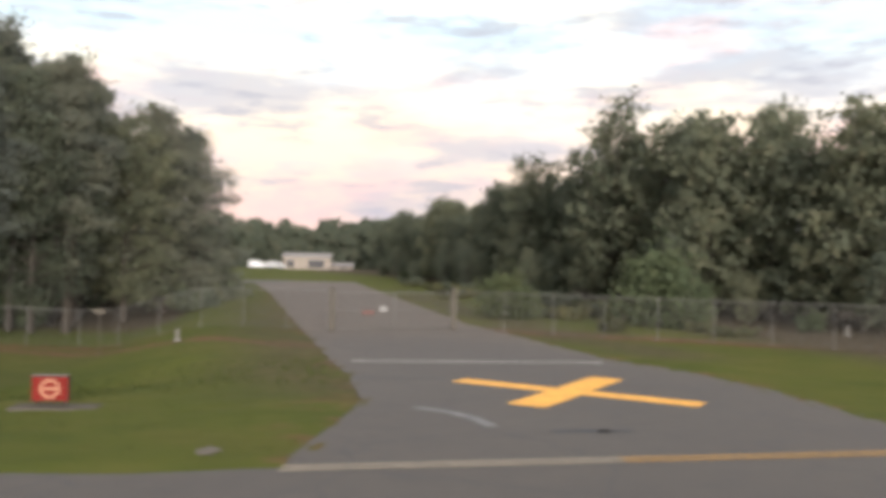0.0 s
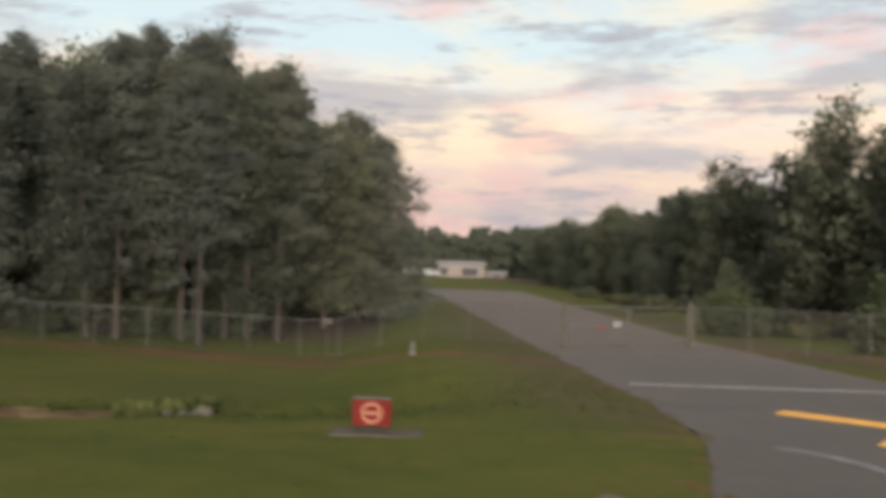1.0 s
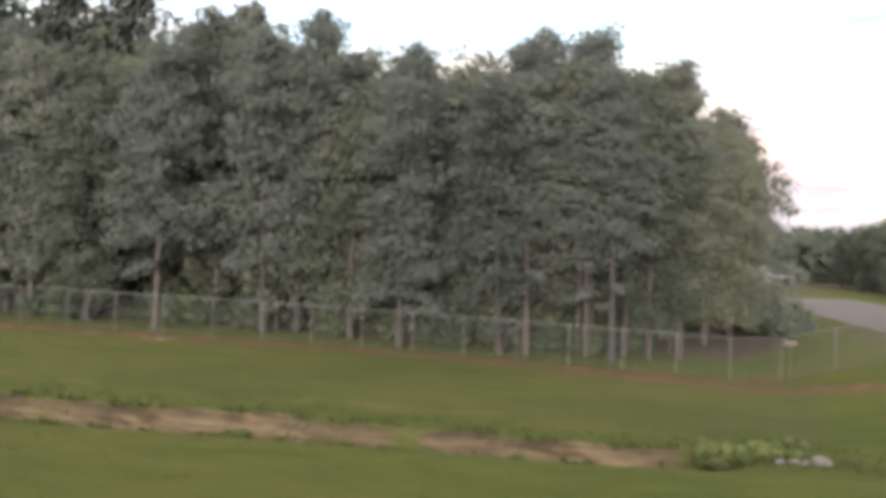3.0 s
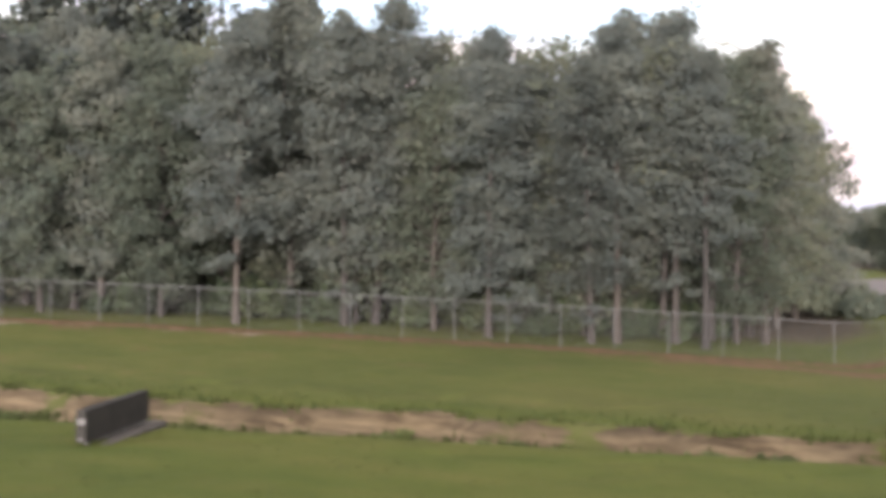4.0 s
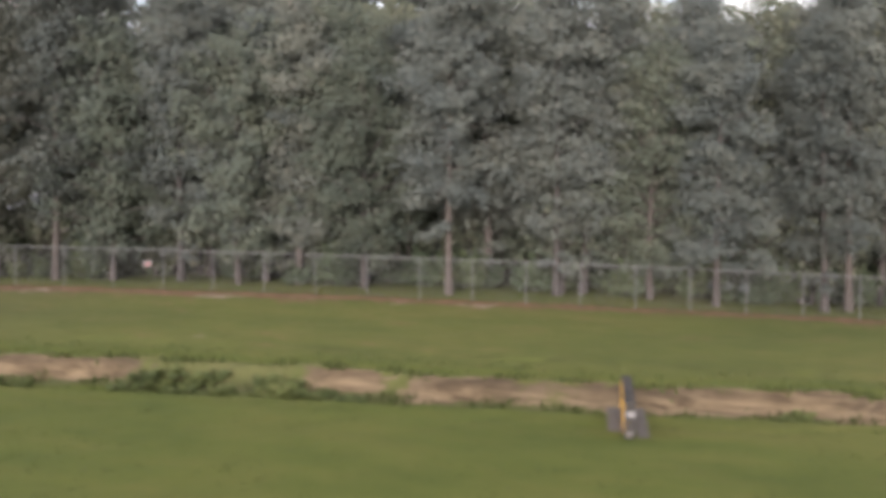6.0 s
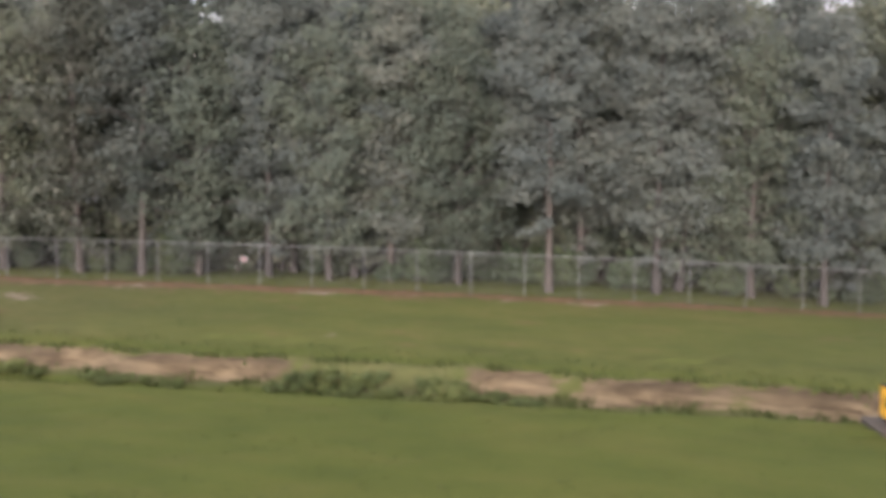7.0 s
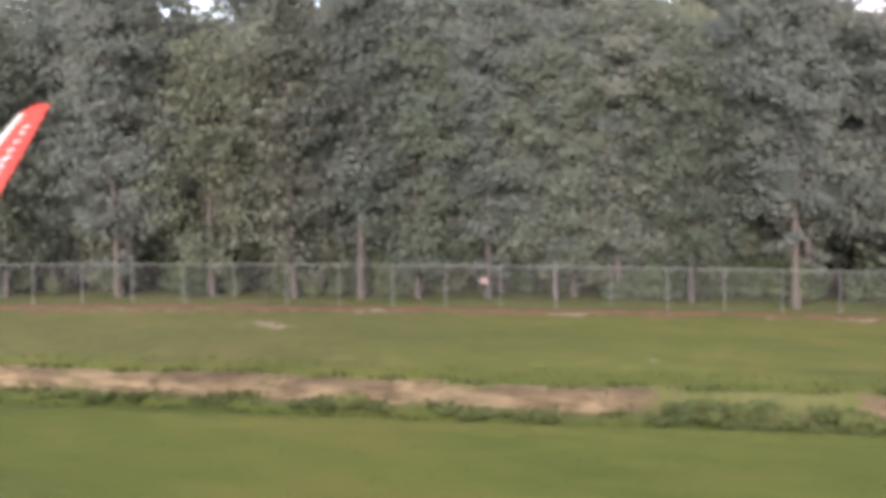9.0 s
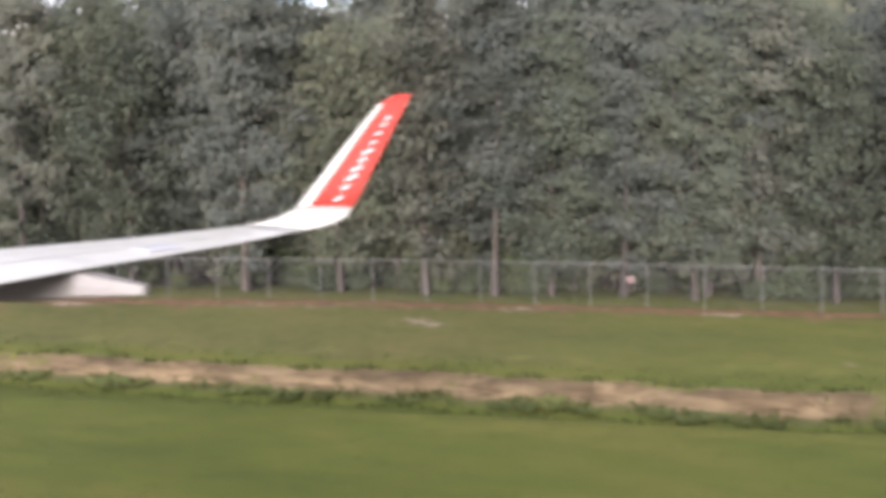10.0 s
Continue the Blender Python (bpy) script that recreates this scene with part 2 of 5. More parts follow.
GRASS = grass_material()
ASPHALT = asphalt_material()
YELLOW = worn_paint("yellow_marking_paint", (0.60, 0.285, 0.035), (0.78, 0.40, 0.055))
WORN_YELLOW = worn_paint("worn_yellow_line_paint", (0.27, 0.150, 0.040), (0.40, 0.225, 0.060))
LINE_WHITE = worn_paint("white_line_paint", (0.324, 0.306, 0.279), (0.450, 0.427, 0.387))
WHITE_LINE = worn_paint("faded_white_paint", (0.200, 0.165, 0.115), (0.290, 0.240, 0.170))
PINE_LEAF = leaf_material("pine_needles", (0.091, 0.101, 0.084), (0.103, 0.112, 0.092), (0.120, 0.120, 0.096))
OAK_LEAF = leaf_material("broad_leaves", (0.091, 0.105, 0.074), (0.106, 0.118, 0.082), (0.124, 0.124, 0.088))
WEED_LEAF = leaf_material("weed_leaves", (0.098, 0.120, 0.040), (0.120, 0.140, 0.047), (0.144, 0.146, 0.056))
TUFT = leaf_material("rough_grass_blades", (0.060, 0.075, 0.020), (0.076, 0.091, 0.025), (0.098, 0.096, 0.035))
SHRUB_LEAF = leaf_material("shrub_leaves", (0.062, 0.080, 0.042), (0.076, 0.095, 0.050), (0.092, 0.104, 0.056))
DRY_LEAF = leaf_material("dry_brush", (0.066, 0.074, 0.036), (0.104, 0.106, 0.054), (0.140, 0.122, 0.070))
BARK = bark_material()
GALV = speckled("galvanised_steel", (0.074, 0.070, 0.060), (0.108, 0.102, 0.088), 3.0, 0.65, 0.1)
STONE = speckled("pale_rubble", (0.078, 0.062, 0.046), (0.128, 0.105, 0.080), 3.0, 0.9)
BLACK = speckled("black_sign_metal", (0.018, 0.016, 0.012), (0.036, 0.032, 0.024), 2.0, 0.85)
BARE = speckled("dry_bare_soil", (0.066, 0.054, 0.036), (0.094, 0.078, 0.054), 2.5, 0.9)
MARKER = speckled("dirty_marker_plastic", (0.074, 0.067, 0.055), (0.108, 0.098, 0.082), 3.0, 0.8)
BLACK.node_tree.nodes["Principled BSDF"].inputs["Specular IOR Level"].default_value = 0.15
SIGN_RED = speckled("red_sign_face", (0.098, 0.008, 0.005), (0.135, 0.012, 0.008), 2.0, 0.8)
SIGN_RED.node_tree.nodes["Principled BSDF"].inputs["Specular IOR Level"].default_value = 0.15
RUST_RED = speckled("dull_rust_red_board", (0.060, 0.026, 0.019), (0.085, 0.037, 0.027), 2.0, 0.8)
SIGN_PINK = speckled("faded_pinkish_white_paint", (0.24, 0.11, 0.060), (0.33, 0.16, 0.09), 2.5, 0.8)
PAD = speckled("stained_concrete_pad", (0.058, 0.050, 0.038), (0.090, 0.079, 0.062), 2.5, 0.9)
PAD.node_tree.nodes["Principled BSDF"].inputs["Specular IOR Level"].default_value = 0.1
TAR = speckled("dark_tar", (0.018, 0.018, 0.018), (0.03, 0.03, 0.03), 2.0, 0.7)
SIGN_WHITE = speckled("white_sign_face", (0.13, 0.124, 0.110), (0.185, 0.178, 0.16), 2.5, 0.5)
SIGN_YELLOW = speckled("yellow_sign_face", (0.75, 0.36, 0.020), (0.88, 0.47, 0.030), 2.0, 0.5)
CREAM = speckled("cream_siding", (0.15, 0.122, 0.096), (0.195, 0.162, 0.128), 0.5, 0.8)
ROOFING = speckled("pale_metal_roof", (0.14, 0.128, 0.115), (0.185, 0.17, 0.155), 0.7, 0.6)
DARK_GLASS = speckled("dark_window_glass", (0.022, 0.022, 0.022), (0.040, 0.038, 0.036), 1.0, 0.5)
DARK_GLASS.node_tree.nodes["Principled BSDF"].inputs["Specular IOR Level"].default_value = 0.15
VAN_WHITE = speckled("white_vehicle_paint", (0.19, 0.19, 0.185), (0.25, 0.25, 0.24), 1.5, 0.3)
TYRE = speckled("black_rubber", (0.02, 0.02, 0.02), (0.035, 0.035, 0.035), 4.0, 0.9)
WING_WHITE = wing_paint()
LETTER = speckled("white_letter_paint", (0.21, 0.20, 0.175), (0.26, 0.25, 0.225), 2.0, 0.5, bump_d=0.0)
GHOST = worn_paint("rubbed_old_paint", (0.10, 0.098, 0.095), (0.19, 0.18, 0.17))
WING_RED = speckled("coral_red_wing_paint", (0.21, 0.020, 0.012), (0.25, 0.027, 0.017), 1.2, 0.7, bump_d=0.0)
WING_RED.node_tree.nodes["Principled BSDF"].inputs["Specular IOR Level"].default_value = 0.15
FAIRING = speckled("beige_fairing_paint", (0.080, 0.071, 0.054), (0.110, 0.099, 0.078), 1.2, 0.5, bump_d=0.0)
WING_GREY = speckled("grey_wing_panel", (0.20, 0.20, 0.20), (0.27, 0.27, 0.265), 1.2, 0.5, bump_d=0.0)


# ---- builders ----
def mesh_from(name, verts, faces, mat=None, smooth=False):
    me = bpy.data.meshes.new(name)
    me.from_pydata([tuple(v) for v in verts], [], [tuple(int(i) for i in f) for f in faces])
    if mat:
        me.materials.append(mat)
    if smooth:
        me.polygons.foreach_set("use_smooth", [True] * len(me.polygons))
    me.update()
    return me


def tri_mesh(name, verts, tris, mat):
    """A triangle mesh from arrays, quick for leaves."""
    me = bpy.data.meshes.new(name)
    verts, tris = np.asarray(verts, dtype=np.float32), np.asarray(tris, dtype=np.int32)
    me.vertices.add(len(verts))
    me.vertices.foreach_set("co", verts.ravel())
    me.loops.add(tris.size)
    me.loops.foreach_set("vertex_index", tris.ravel())
    me.polygons.add(len(tris))
    me.polygons.foreach_set("loop_start", np.arange(0, tris.size, 3, dtype=np.int32))
    me.polygons.foreach_set("loop_total", np.full(len(tris), 3, dtype=np.int32))
    me.materials.append(mat)
    me.update()
    me.validate()
    return me


def part(name, data, mat=None, parent=None, label=""):
    """Links a bmesh or a mesh as one object under a thing or a part."""
    if isinstance(data, bmesh.types.BMesh):
        me = bpy.data.meshes.new(name)
        data.to_mesh(me)
        data.free()
    else:
        me = data
    if mat and not me.materials:
        me.materials.append(mat)
    ob = new(name, me)
    ob.parent = parent
    return tagged(ob, label)


def empty(name, m, label, category, group="", kind=""):
    ob = new(name)
    ob.matrix_world = m
    ob.matrix_basis = m
    return tagged(ob, label, category, group, kind)


def box(bm, sx, sy, sz, at=(0, 0, 0), bevel=0.0, turn=None):
    r = bmesh.ops.create_cube(bm, size=1)
    vs = r["verts"]
    bmesh.ops.scale(bm, vec=(sx, sy, sz), verts=vs)
    if bevel:
        es = list({e for v in vs for e in v.link_edges})
        vs = list({v for f in bmesh.ops.bevel(bm, geom=es, offset=bevel, segments=2, affect="EDGES", profile=0.7)["faces"] for v in f.verts} | {v for v in vs if v.is_valid})
    if turn:
        bmesh.ops.transform(bm, matrix=turn, verts=vs)
    bmesh.ops.translate(bm, vec=at, verts=vs)
    return vs


def boxed(sx, sy, sz, at=(0, 0, 0), bevel=0.0, turn=None):
    bm = bmesh.new()
    box(bm, sx, sy, sz, at, bevel, turn)
    return bm


def tube(path, radii, sides=7):
    """Vertices and triangles of a round tapered limb along a path."""
    path = np.asarray(path, float)
    vs, ts = [], []
    for i, p in enumerate(path):
        d = path[min(i + 1, len(path) - 1)] - path[max(i - 1, 0)]
        d = d / (np.linalg.norm(d) + 1e-9)
        a = np.cross(d, (1, 0, 0) if abs(d[0]) < 0.8 else (0, 1, 0))
        a /= np.linalg.norm(a)
        b = np.cross(d, a)
        for k in range(sides):
            th = 2 * math.pi * k / sides
            vs.append(p + radii[i] * (math.cos(th) * a + math.sin(th) * b))
    for i in range(len(path) - 1):
        for k in range(sides):
            a0, a1 = i * sides + k, i * sides + (k + 1) % sides
            ts += [(a0, a1, a1 + sides), (a0, a1 + sides, a0 + sides)]
    vs.append(path[-1])
    top = len(vs) - 1
    n = (len(path) - 1) * sides
    ts += [(n + k, n + (k + 1) % sides, top) for k in range(sides)]
    return np.array(vs), np.array(ts)


def joined(pieces):
    vs, ts, n = [], [], 0
    for v, t in pieces:
        vs.append(v)
        ts.append(np.asarray(t) + n)
        n += len(v)
    return np.vstack(vs), np.vstack(ts)


def leaves(rng, centres, radii, each, size, flat=0.7, open_side=(0.08, -0.5, 0.22), lap=0.32):
    """Single leaf blades strewn through soft clumps: three corners a blade."""
    c = np.repeat(np.asarray(centres), each, axis=0)
    r = np.repeat(np.asarray(radii), each)
    n = len(c)
    inner = rng.uniform(0, 1, n) < 0.30                        # larger blades close the heart of the clump
    spread = np.clip(rng.normal(0, 0.46, (n, 3)), -0.85, 0.85) * np.where(inner, 0.8, 1.05)[:, None]
    c = c + spread * r[:, None] * np.array([1, 1, flat])
    face = lap * spread + rng.normal(0, 0.25, (n, 3)) + open_side      # blades lie over one another, turned to the open bright side
    a = np.cross(face, rng.normal(size=(n, 3)))
    a /= np.linalg.norm(a, axis=1)[:, None] + 1e-9
    b = np.cross(a, face)
    b /= np.linalg.norm(b, axis=1)[:, None] + 1e-9
    s = (rng.uniform(size[0], size[1], n) * np.where(inner, 1.5, 0.9))[:, None]
    v = np.stack([c + a * s, c - a * s * 0.5 + b * s * 0.55, c - a * s * 0.5 - b * s * 0.55], 1).reshape(-1, 3)
    return v, np.arange(3 * n).reshape(-1, 3)


# ---- the lie of the land ----
FX, FY, FDX, FDY = -35.25, 52.98, -0.954, -0.2995     # a point of the fence line and its direction


def smooth01(a, b, v):
    t = np.clip((v - a) / (b - a), 0, 1)
    return t * t * (3 - 2 * t)


def edge_y(x):            # edge of the taxiway that the aircraft rolls on
    return 18.9 + 0.205 * x - 0.0013 * np.minimum(x + 12, 0) ** 2 * (x > -400)


def near_lip(x):
    return 29.5 + 0.185 * x


def far_lip(x):
    return 36.2 + 0.155 * x + 0.45 * np.sin(x * 0.55) * np.sin(x * 0.23 + 1.0) + 0.2 * np.sin(x * 1.7)


def fence_y(x):
    return FY + (x - FX) * FDY / FDX


def east_fence_y(x):       # the fence goes on beyond the gate
    return 55.6 - 0.42 * (x - 0.72)


def fence_base(x):
    s = np.clip((x - FX) / FDX, -14, 95)
    return 1.15 + 0.0455 * s - 0.00026 * s * s - 2.42


def road_left(y):         # west edge of the closed taxiway
    return np.interp(y, [-50, 18, 23, 27, 33, 38, 50, 63, 105, 150, 185, 230], [-3.2, -3.2, -2.7, -2.4, -3.4, -4.7, -7.5, -10.5, -20.4, -32, -45, -70])


def road_right(y):
    return np.interp(y, [-50, 20, 25, 30, 36, 40, 51, 61, 112, 160, 185, 230], [15, 14.5, 12.4, 11.6, 10.0, 7.6, 4.6, 1.6, -8, -17, -24, -48])


def ground_z(x, y):
    x, y = np.broadcast_arrays(np.asarray(x, float), np.asarray(y, float))
    z3 = -1.62 - 0.009 * x
    lines = np.stack([edge_y(x) - 60, edge_y(x), near_lip(x), far_lip(x) - 2.4, far_lip(x) - 0.62, far_lip(x), np.maximum(fence_y(x), far_lip(x) + 3), fence_y(x) + 40])
    tz = -0.1 - 0.008 * np.clip(x, -120, 20)
    fb = fence_base(x)
    fill = smooth01(-22.5, -19.0, x)                        # the ditch runs out before the closed taxiway
    slope = [-0.48 + (z3 + 0.50) * (lines[i] - lines[2]) / (lines[5] - lines[2]) for i in (3, 4)]
    foot = [(z3 - dz) * (1 - fill) + sl * fill for dz, sl in zip((0.95, 0.62), slope)]
    zs = np.stack([tz, tz, np.full_like(x, -0.48), *foot, z3 + 0.02, fb, fb + 0.3])
    z = zs[0].copy()
    for i in range(len(lines) - 1):
        t = np.clip((y - lines[i]) / (lines[i + 1] - lines[i]), 0, 1)
        z = np.where(y >= lines[i], zs[i] + (zs[i + 1] - zs[i]) * t, z)
    far = -0.18 + 0.0047 * np.clip(y - 50, 0, 260)
    rl = road_left(y)
    k = smooth01(rl - 13, rl - 1.5 - 3.0 * smooth01(32, 42, y), x)
    k = np.maximum(k, smooth01(95, 130, y))
    return z * (1 - k) + far * k


def gz(x, y):
    return float(ground_z(x, y))


def axis(stops):
    """Coordinates from stretches of (start, end, step)."""
    out = []
    for a, b, st in stops:
        out += list(np.arange(a, b - 1e-6, st))
    return np.array(out + [stops[-1][1]])


def build_ground():
    xs = axis([(-3000, -600, 600), (-600, -200, 50), (-200, -105, 5), (-105, 16, 0.55), (16, 60, 2), (60, 200, 14), (200, 600, 50), (600, 3000, 600)])
    qs = axis([(-3000, -600, 600), (-600, -100, 50), (-100, 0, 10), (0, 27, 1.0), (27, 40.5, 0.22), (40.5, 72, 1.0), (72, 130, 3), (130, 400, 12), (400, 900, 100), (900, 3000, 700)])
    X, Q = np.meshgrid(xs, qs, indexing="ij")
    Y = Q + 0.17 * np.clip(X, -200, 60)
    Z = ground_z(X, Y)
    rng = np.random.default_rng(4)
    on_road = (X > road_left(Y) + 0.35) & (X < road_right(Y) - 0.35) & (Y > edge_y(X) - 1) & (Y < 147) | (Y < edge_y(X) - 0.35) | (X > -150) & (X < -22) & (Y > 129) & (Y < 148)
    Z = np.where(on_road, Z - 0.12, Z + rng.uniform(-0.03, 0.03, Z.shape) * (np.abs(X) < 300))
    cut = np.exp(-((Y - far_lip(X) + 0.6) / 0.7) ** 2) * (X < -18) * (X > -106)
    rough = np.array([noise.fractal((x * 0.9, q * 1.6, 5.0), 0.9, 2.0, 4) if k > 0.05 else 0.0 for x, q, k in zip(X.ravel(), Y.ravel(), cut.ravel())]).reshape(X.shape)
    Z = Z + 0.09 * cut * rough
    # bare earth: the cut far bank of the ditch, and a strip along the fence
    fl = far_lip(X)
    gaps = 1 - 0.75 * smooth01(-62.5, -59.5, X) * (1 - smooth01(-55.5, -53.0, X))
    gaps = gaps * (1 - 0.6 * np.exp(-((X + 50.5) / 0.9) ** 2) - 0.5 * np.exp(-((X + 76.5) / 0.8) ** 2) - 0.6 * np.exp(-((X + 31) / 0.8) ** 2))
    soil = (smooth01(-1.3, -0.75, Y - fl + 0.25 * np.sin(X * 1.3) * np.sin(X * 0.4)) * (1 - smooth01(-0.05, 0.3, Y - fl))) * gaps * (1 - smooth01(-22.6, -20.6, X)) * (0.85 + 0.3 * np.sin(X * 0.8) * np.sin(X * 0.31))
    fy = fence_y(X)
    clay = np.maximum(0.95 * np.exp(-((Y - fy + 0.7) / 1.25) ** 2), 0.42 * np.exp(-((Y - fy + 1.6) / 2.6) ** 2)) * (X < -20)
    sand = np.exp(-((Y - fy + 1.6) / 0.8) ** 2) * (X < -45) * (0.30 + 0.45 * np.sin(X * 0.9) * np.sin(X * 0.37 + 2))
    sand = np.maximum(sand, 0.75 * np.exp(-((X + 82) / 2.2) ** 2 - ((Y - 33.0) / 0.9) ** 2))
    sand = np.maximum(sand, 0.7 * np.exp(-((X + 61.8) / 1.0) ** 2 - ((Y - 31.5) / 0.6) ** 2))
    track = np.interp(X, [-34, -29, -24.5, -20, -14.5, -11.5, -8], [50, 52, 53, 52.5, 48.3, 46.5, 44])      # bare strip from the fence to the old taxiway
    brown = 0.85 * np.exp(-((Y - track) / 1.5) ** 2) * smooth01(-38, -30, X) * (X < road_left(Y))
    dry = 0.24 * smooth01(0.5, 4, Y - fl) * (1 - smooth01(-1, 1, Y - fy)) * (X < -30)
    brown = np.maximum(brown, dry)
    brown = np.maximum(brown, 0.5 * np.exp(-((road_left(Y) - X) / 1.6) ** 2) * (Y < 130) * (Y > edge_y(X)))
    brown = np.maximum(brown, 0.45 * np.exp(-((X - road_right(Y)) / 1.6) ** 2) * (Y < 130) * (Y > edge_y(X)))
    brown = np.maximum(brown, 0.85 * np.exp(-((Y - east_fence_y(X) - 0.8) / 2.6) ** 2) * smooth01(0, 2, X) * (1 - smooth01(26, 34, X)))
    nx, nq = X.shape
    v = np.stack([X, Y, Z], -1).reshape(-1, 3)
    i = np.arange(nx * nq).reshape(nx, nq)
    f = np.stack([i[:-1, :-1], i[1:, :-1], i[1:, 1:], i[:-1, 1:]], -1).reshape(-1, 4)
    t = np.concatenate([f[:, [0, 1, 2]], f[:, [0, 2, 3]]])
    me = tri_mesh("ground", v, t, GRASS)
    verge = 0.42 * np.exp(-((X - road_left(Y) + 0.8) / 1.9) ** 2) * (Y > 22)      # dry brownish grass along the pavement
    brown = np.maximum(brown, verge)
    rough = np.sin(Y * 0.55 + 1.7 * np.sin(Y * 0.23)) * 0.8
    worn = 0.6 * np.exp(-((X - road_left(Y) + 1.6 + rough) / 2.8) ** 2) * smooth01(25, 31, Y) * (1 - smooth01(60, 95, Y))
    worn = np.maximum(worn, 0.7 * np.exp(-((X - road_right(Y) - 3.2 + rough) / 2.6) ** 2) * smooth01(38, 44, Y) * (1 - smooth01(90, 130, Y)))
    litter = smooth01(8.0, 13.0, Y - fy) * (X < road_left(Y) - 8) * (Y < 180)
    litter = np.maximum(litter, smooth01(10, 17, X - road_right(Y)) * (Y > 30) * (Y < 260))
    worn = np.maximum(worn, (0.16 + 0.22 * (1 - smooth01(-82, -64, X))) * smooth01(0.5, 2.5, Y - fl) * (1 - smooth01(-1, 1, Y - fy)) * (X < -18))      # duller growth on the far slope
    bank = smooth01(-2.0, -1.2, Y - fl) * (1 - smooth01(0.1, 0.7, Y - fl)) * (X < -17)
    worn = np.maximum(worn, 0.5 * bank * (1 - np.clip(soil, 0, 1)))
    litter = np.maximum(litter, worn)
    # mask of the painted shadow line just below the far lip
    lip_shade = np.exp(-((Y - fl + 0.10) / 0.26) ** 2) * (X < -20.5) * (0.7 + 0.3 * np.sin(X * 0.7) * np.sin(X * 0.29))
    for nm, arr in (("lip_shade", lip_shade), ("litter", litter), ("soil", soil), ("sand", sand), ("clay", np.maximum(clay, brown))):
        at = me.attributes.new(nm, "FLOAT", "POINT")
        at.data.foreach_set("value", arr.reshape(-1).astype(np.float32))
    me.polygons.foreach_set("use_smooth", [True] * len(me.polygons))
    tagged(new("ground", me), "mown green airfield grass with bare tan ditch bank", "grass", kind="structure")


def strip_mesh(name, rows, mat, lift):
    """A sheet through rows of (x, y) points, laid on the land."""
    n = len(rows[0])
    v = [(x, y, gz(x, y) + lift) for r in rows for x, y in r]
    f = [(i * n + j, i * n + j + 1, (i + 1) * n + j + 1, (i + 1) * n + j) for i in range(len(rows) - 1) for j in range(n - 1)]
    return mesh_from(name, v, f, mat, True)


def build_pavement():
    rows = [[(x, float(edge_y(x)) - w + 0.10 * math.sin(x * 1.3) * (w == 0)) for w in (0, 2, 6, 12, 20, 30, 44)] for x in np.arange(-160, 81, 1.0)]
    tagged(new("road", strip_mesh("road", rows, ASPHALT, 0.0)), "grey asphalt taxiway with a painted edge line", "taxiway", kind="structure")
    rows = []
    for y0 in list(np.arange(0, 70, 0.8)) + list(np.arange(70, 130, 2.0)):
        a, b = float(road_left(y0 + 17)), float(road_right(y0 + 17))
        row = []
        for k in range(9):
            x = a + (b - a) * k / 8
            w = math.exp(-y0 / 8.0)
            y = (y0 + float(edge_y(x)) + 0.0) * w + (y0 + 17) * (1 - w)
            ragged = 0.22 * (noise.noise((x, y * 0.7, 3.0))) if k in (0, 8) else 0
            row.append((x + ragged, y + 0.01))
        rows.append(row)
    me = strip_mesh("road", rows, ASPHALT, 0.004)
    across = [abs(k / 4 - 1) for _ in rows for k in range(9)]
    at = me.attributes.new("dust", "FLOAT", "POINT")
    at.data.foreach_set("value", [float(0.9 * smooth01(42, 58, p[1]) + 0.35 * a ** 4 * smooth01(30, 40, p[1])) for p, a in zip((p for r in rows for p in r), across)])
    bend = [[(x, 131 + 1.9 * k + 0.05 * (x + 20)) for k in range(9)] for x in np.arange(-140, -22, 4.0)]
    tagged(new("road", strip_mesh("road", bend, ASPHALT, 0.012)), "far bend of the closed asphalt taxiway", "taxiway", kind="structure")
    tagged(new("road", me), "worn grey asphalt of a closed taxiway", "taxiway", kind="structure")


def marking(name, corners, mat, label, cuts=10, lift=0.016):
    """A painted bar between two ends: ((x, y), (x, y), width)."""
    (x0, y0), (x1, y1), w = corners
    d = Vector((x1 - x0, y1 - y0)).normalized()
    n = Vector((-d.y, d.x)) * w / 2
    rows = []
    for i in range(cuts + 1):
        t = i / cuts
        x, y = x0 + (x1 - x0) * t, y0 + (y1 - y0) * t
        j = 0.02 * math.sin(7.0 * t * cuts + x0)
        rows.append([(x - n.x * (1 + j), y - n.y * (1 + j)), (x + n.x * (1 - j), y + n.y * (1 - j))])
    return tagged(new(name, strip_mesh(name, rows, mat, lift)), label, "marking", kind="structure")


build_ground()
build_pavement()
marking("closed_cross", ((0.65, 32.2), (8.05, 27.7), 1.0), YELLOW, "yellow painted closed-taxiway cross on asphalt", lift=0.018)
marking("closed_cross", ((6.2, 33.6), (2.55, 26.8), 1.25), YELLOW, "yellow painted closed-taxiway cross on asphalt", lift=0.022)
for off in (-0.15, 0.16):
    marking("edge_line", ((-3.2, float(edge_y(-3.2)) + off), (4.0, float(edge_y(4.0)) + off), 0.17), WHITE_LINE, "faded cream taxiway edge line", 14)
    marking("edge_line", ((4.0, float(edge_y(4.0)) + off), (60.0, float(edge_y(60.0)) + off), 0.15), WORN_YELLOW, "worn yellow taxiway edge line", 40)
marking("white_line", ((-3.7, 37.6), (7.0, 38.9), 0.26), LINE_WHITE, "thin white line painted across asphalt", 14)
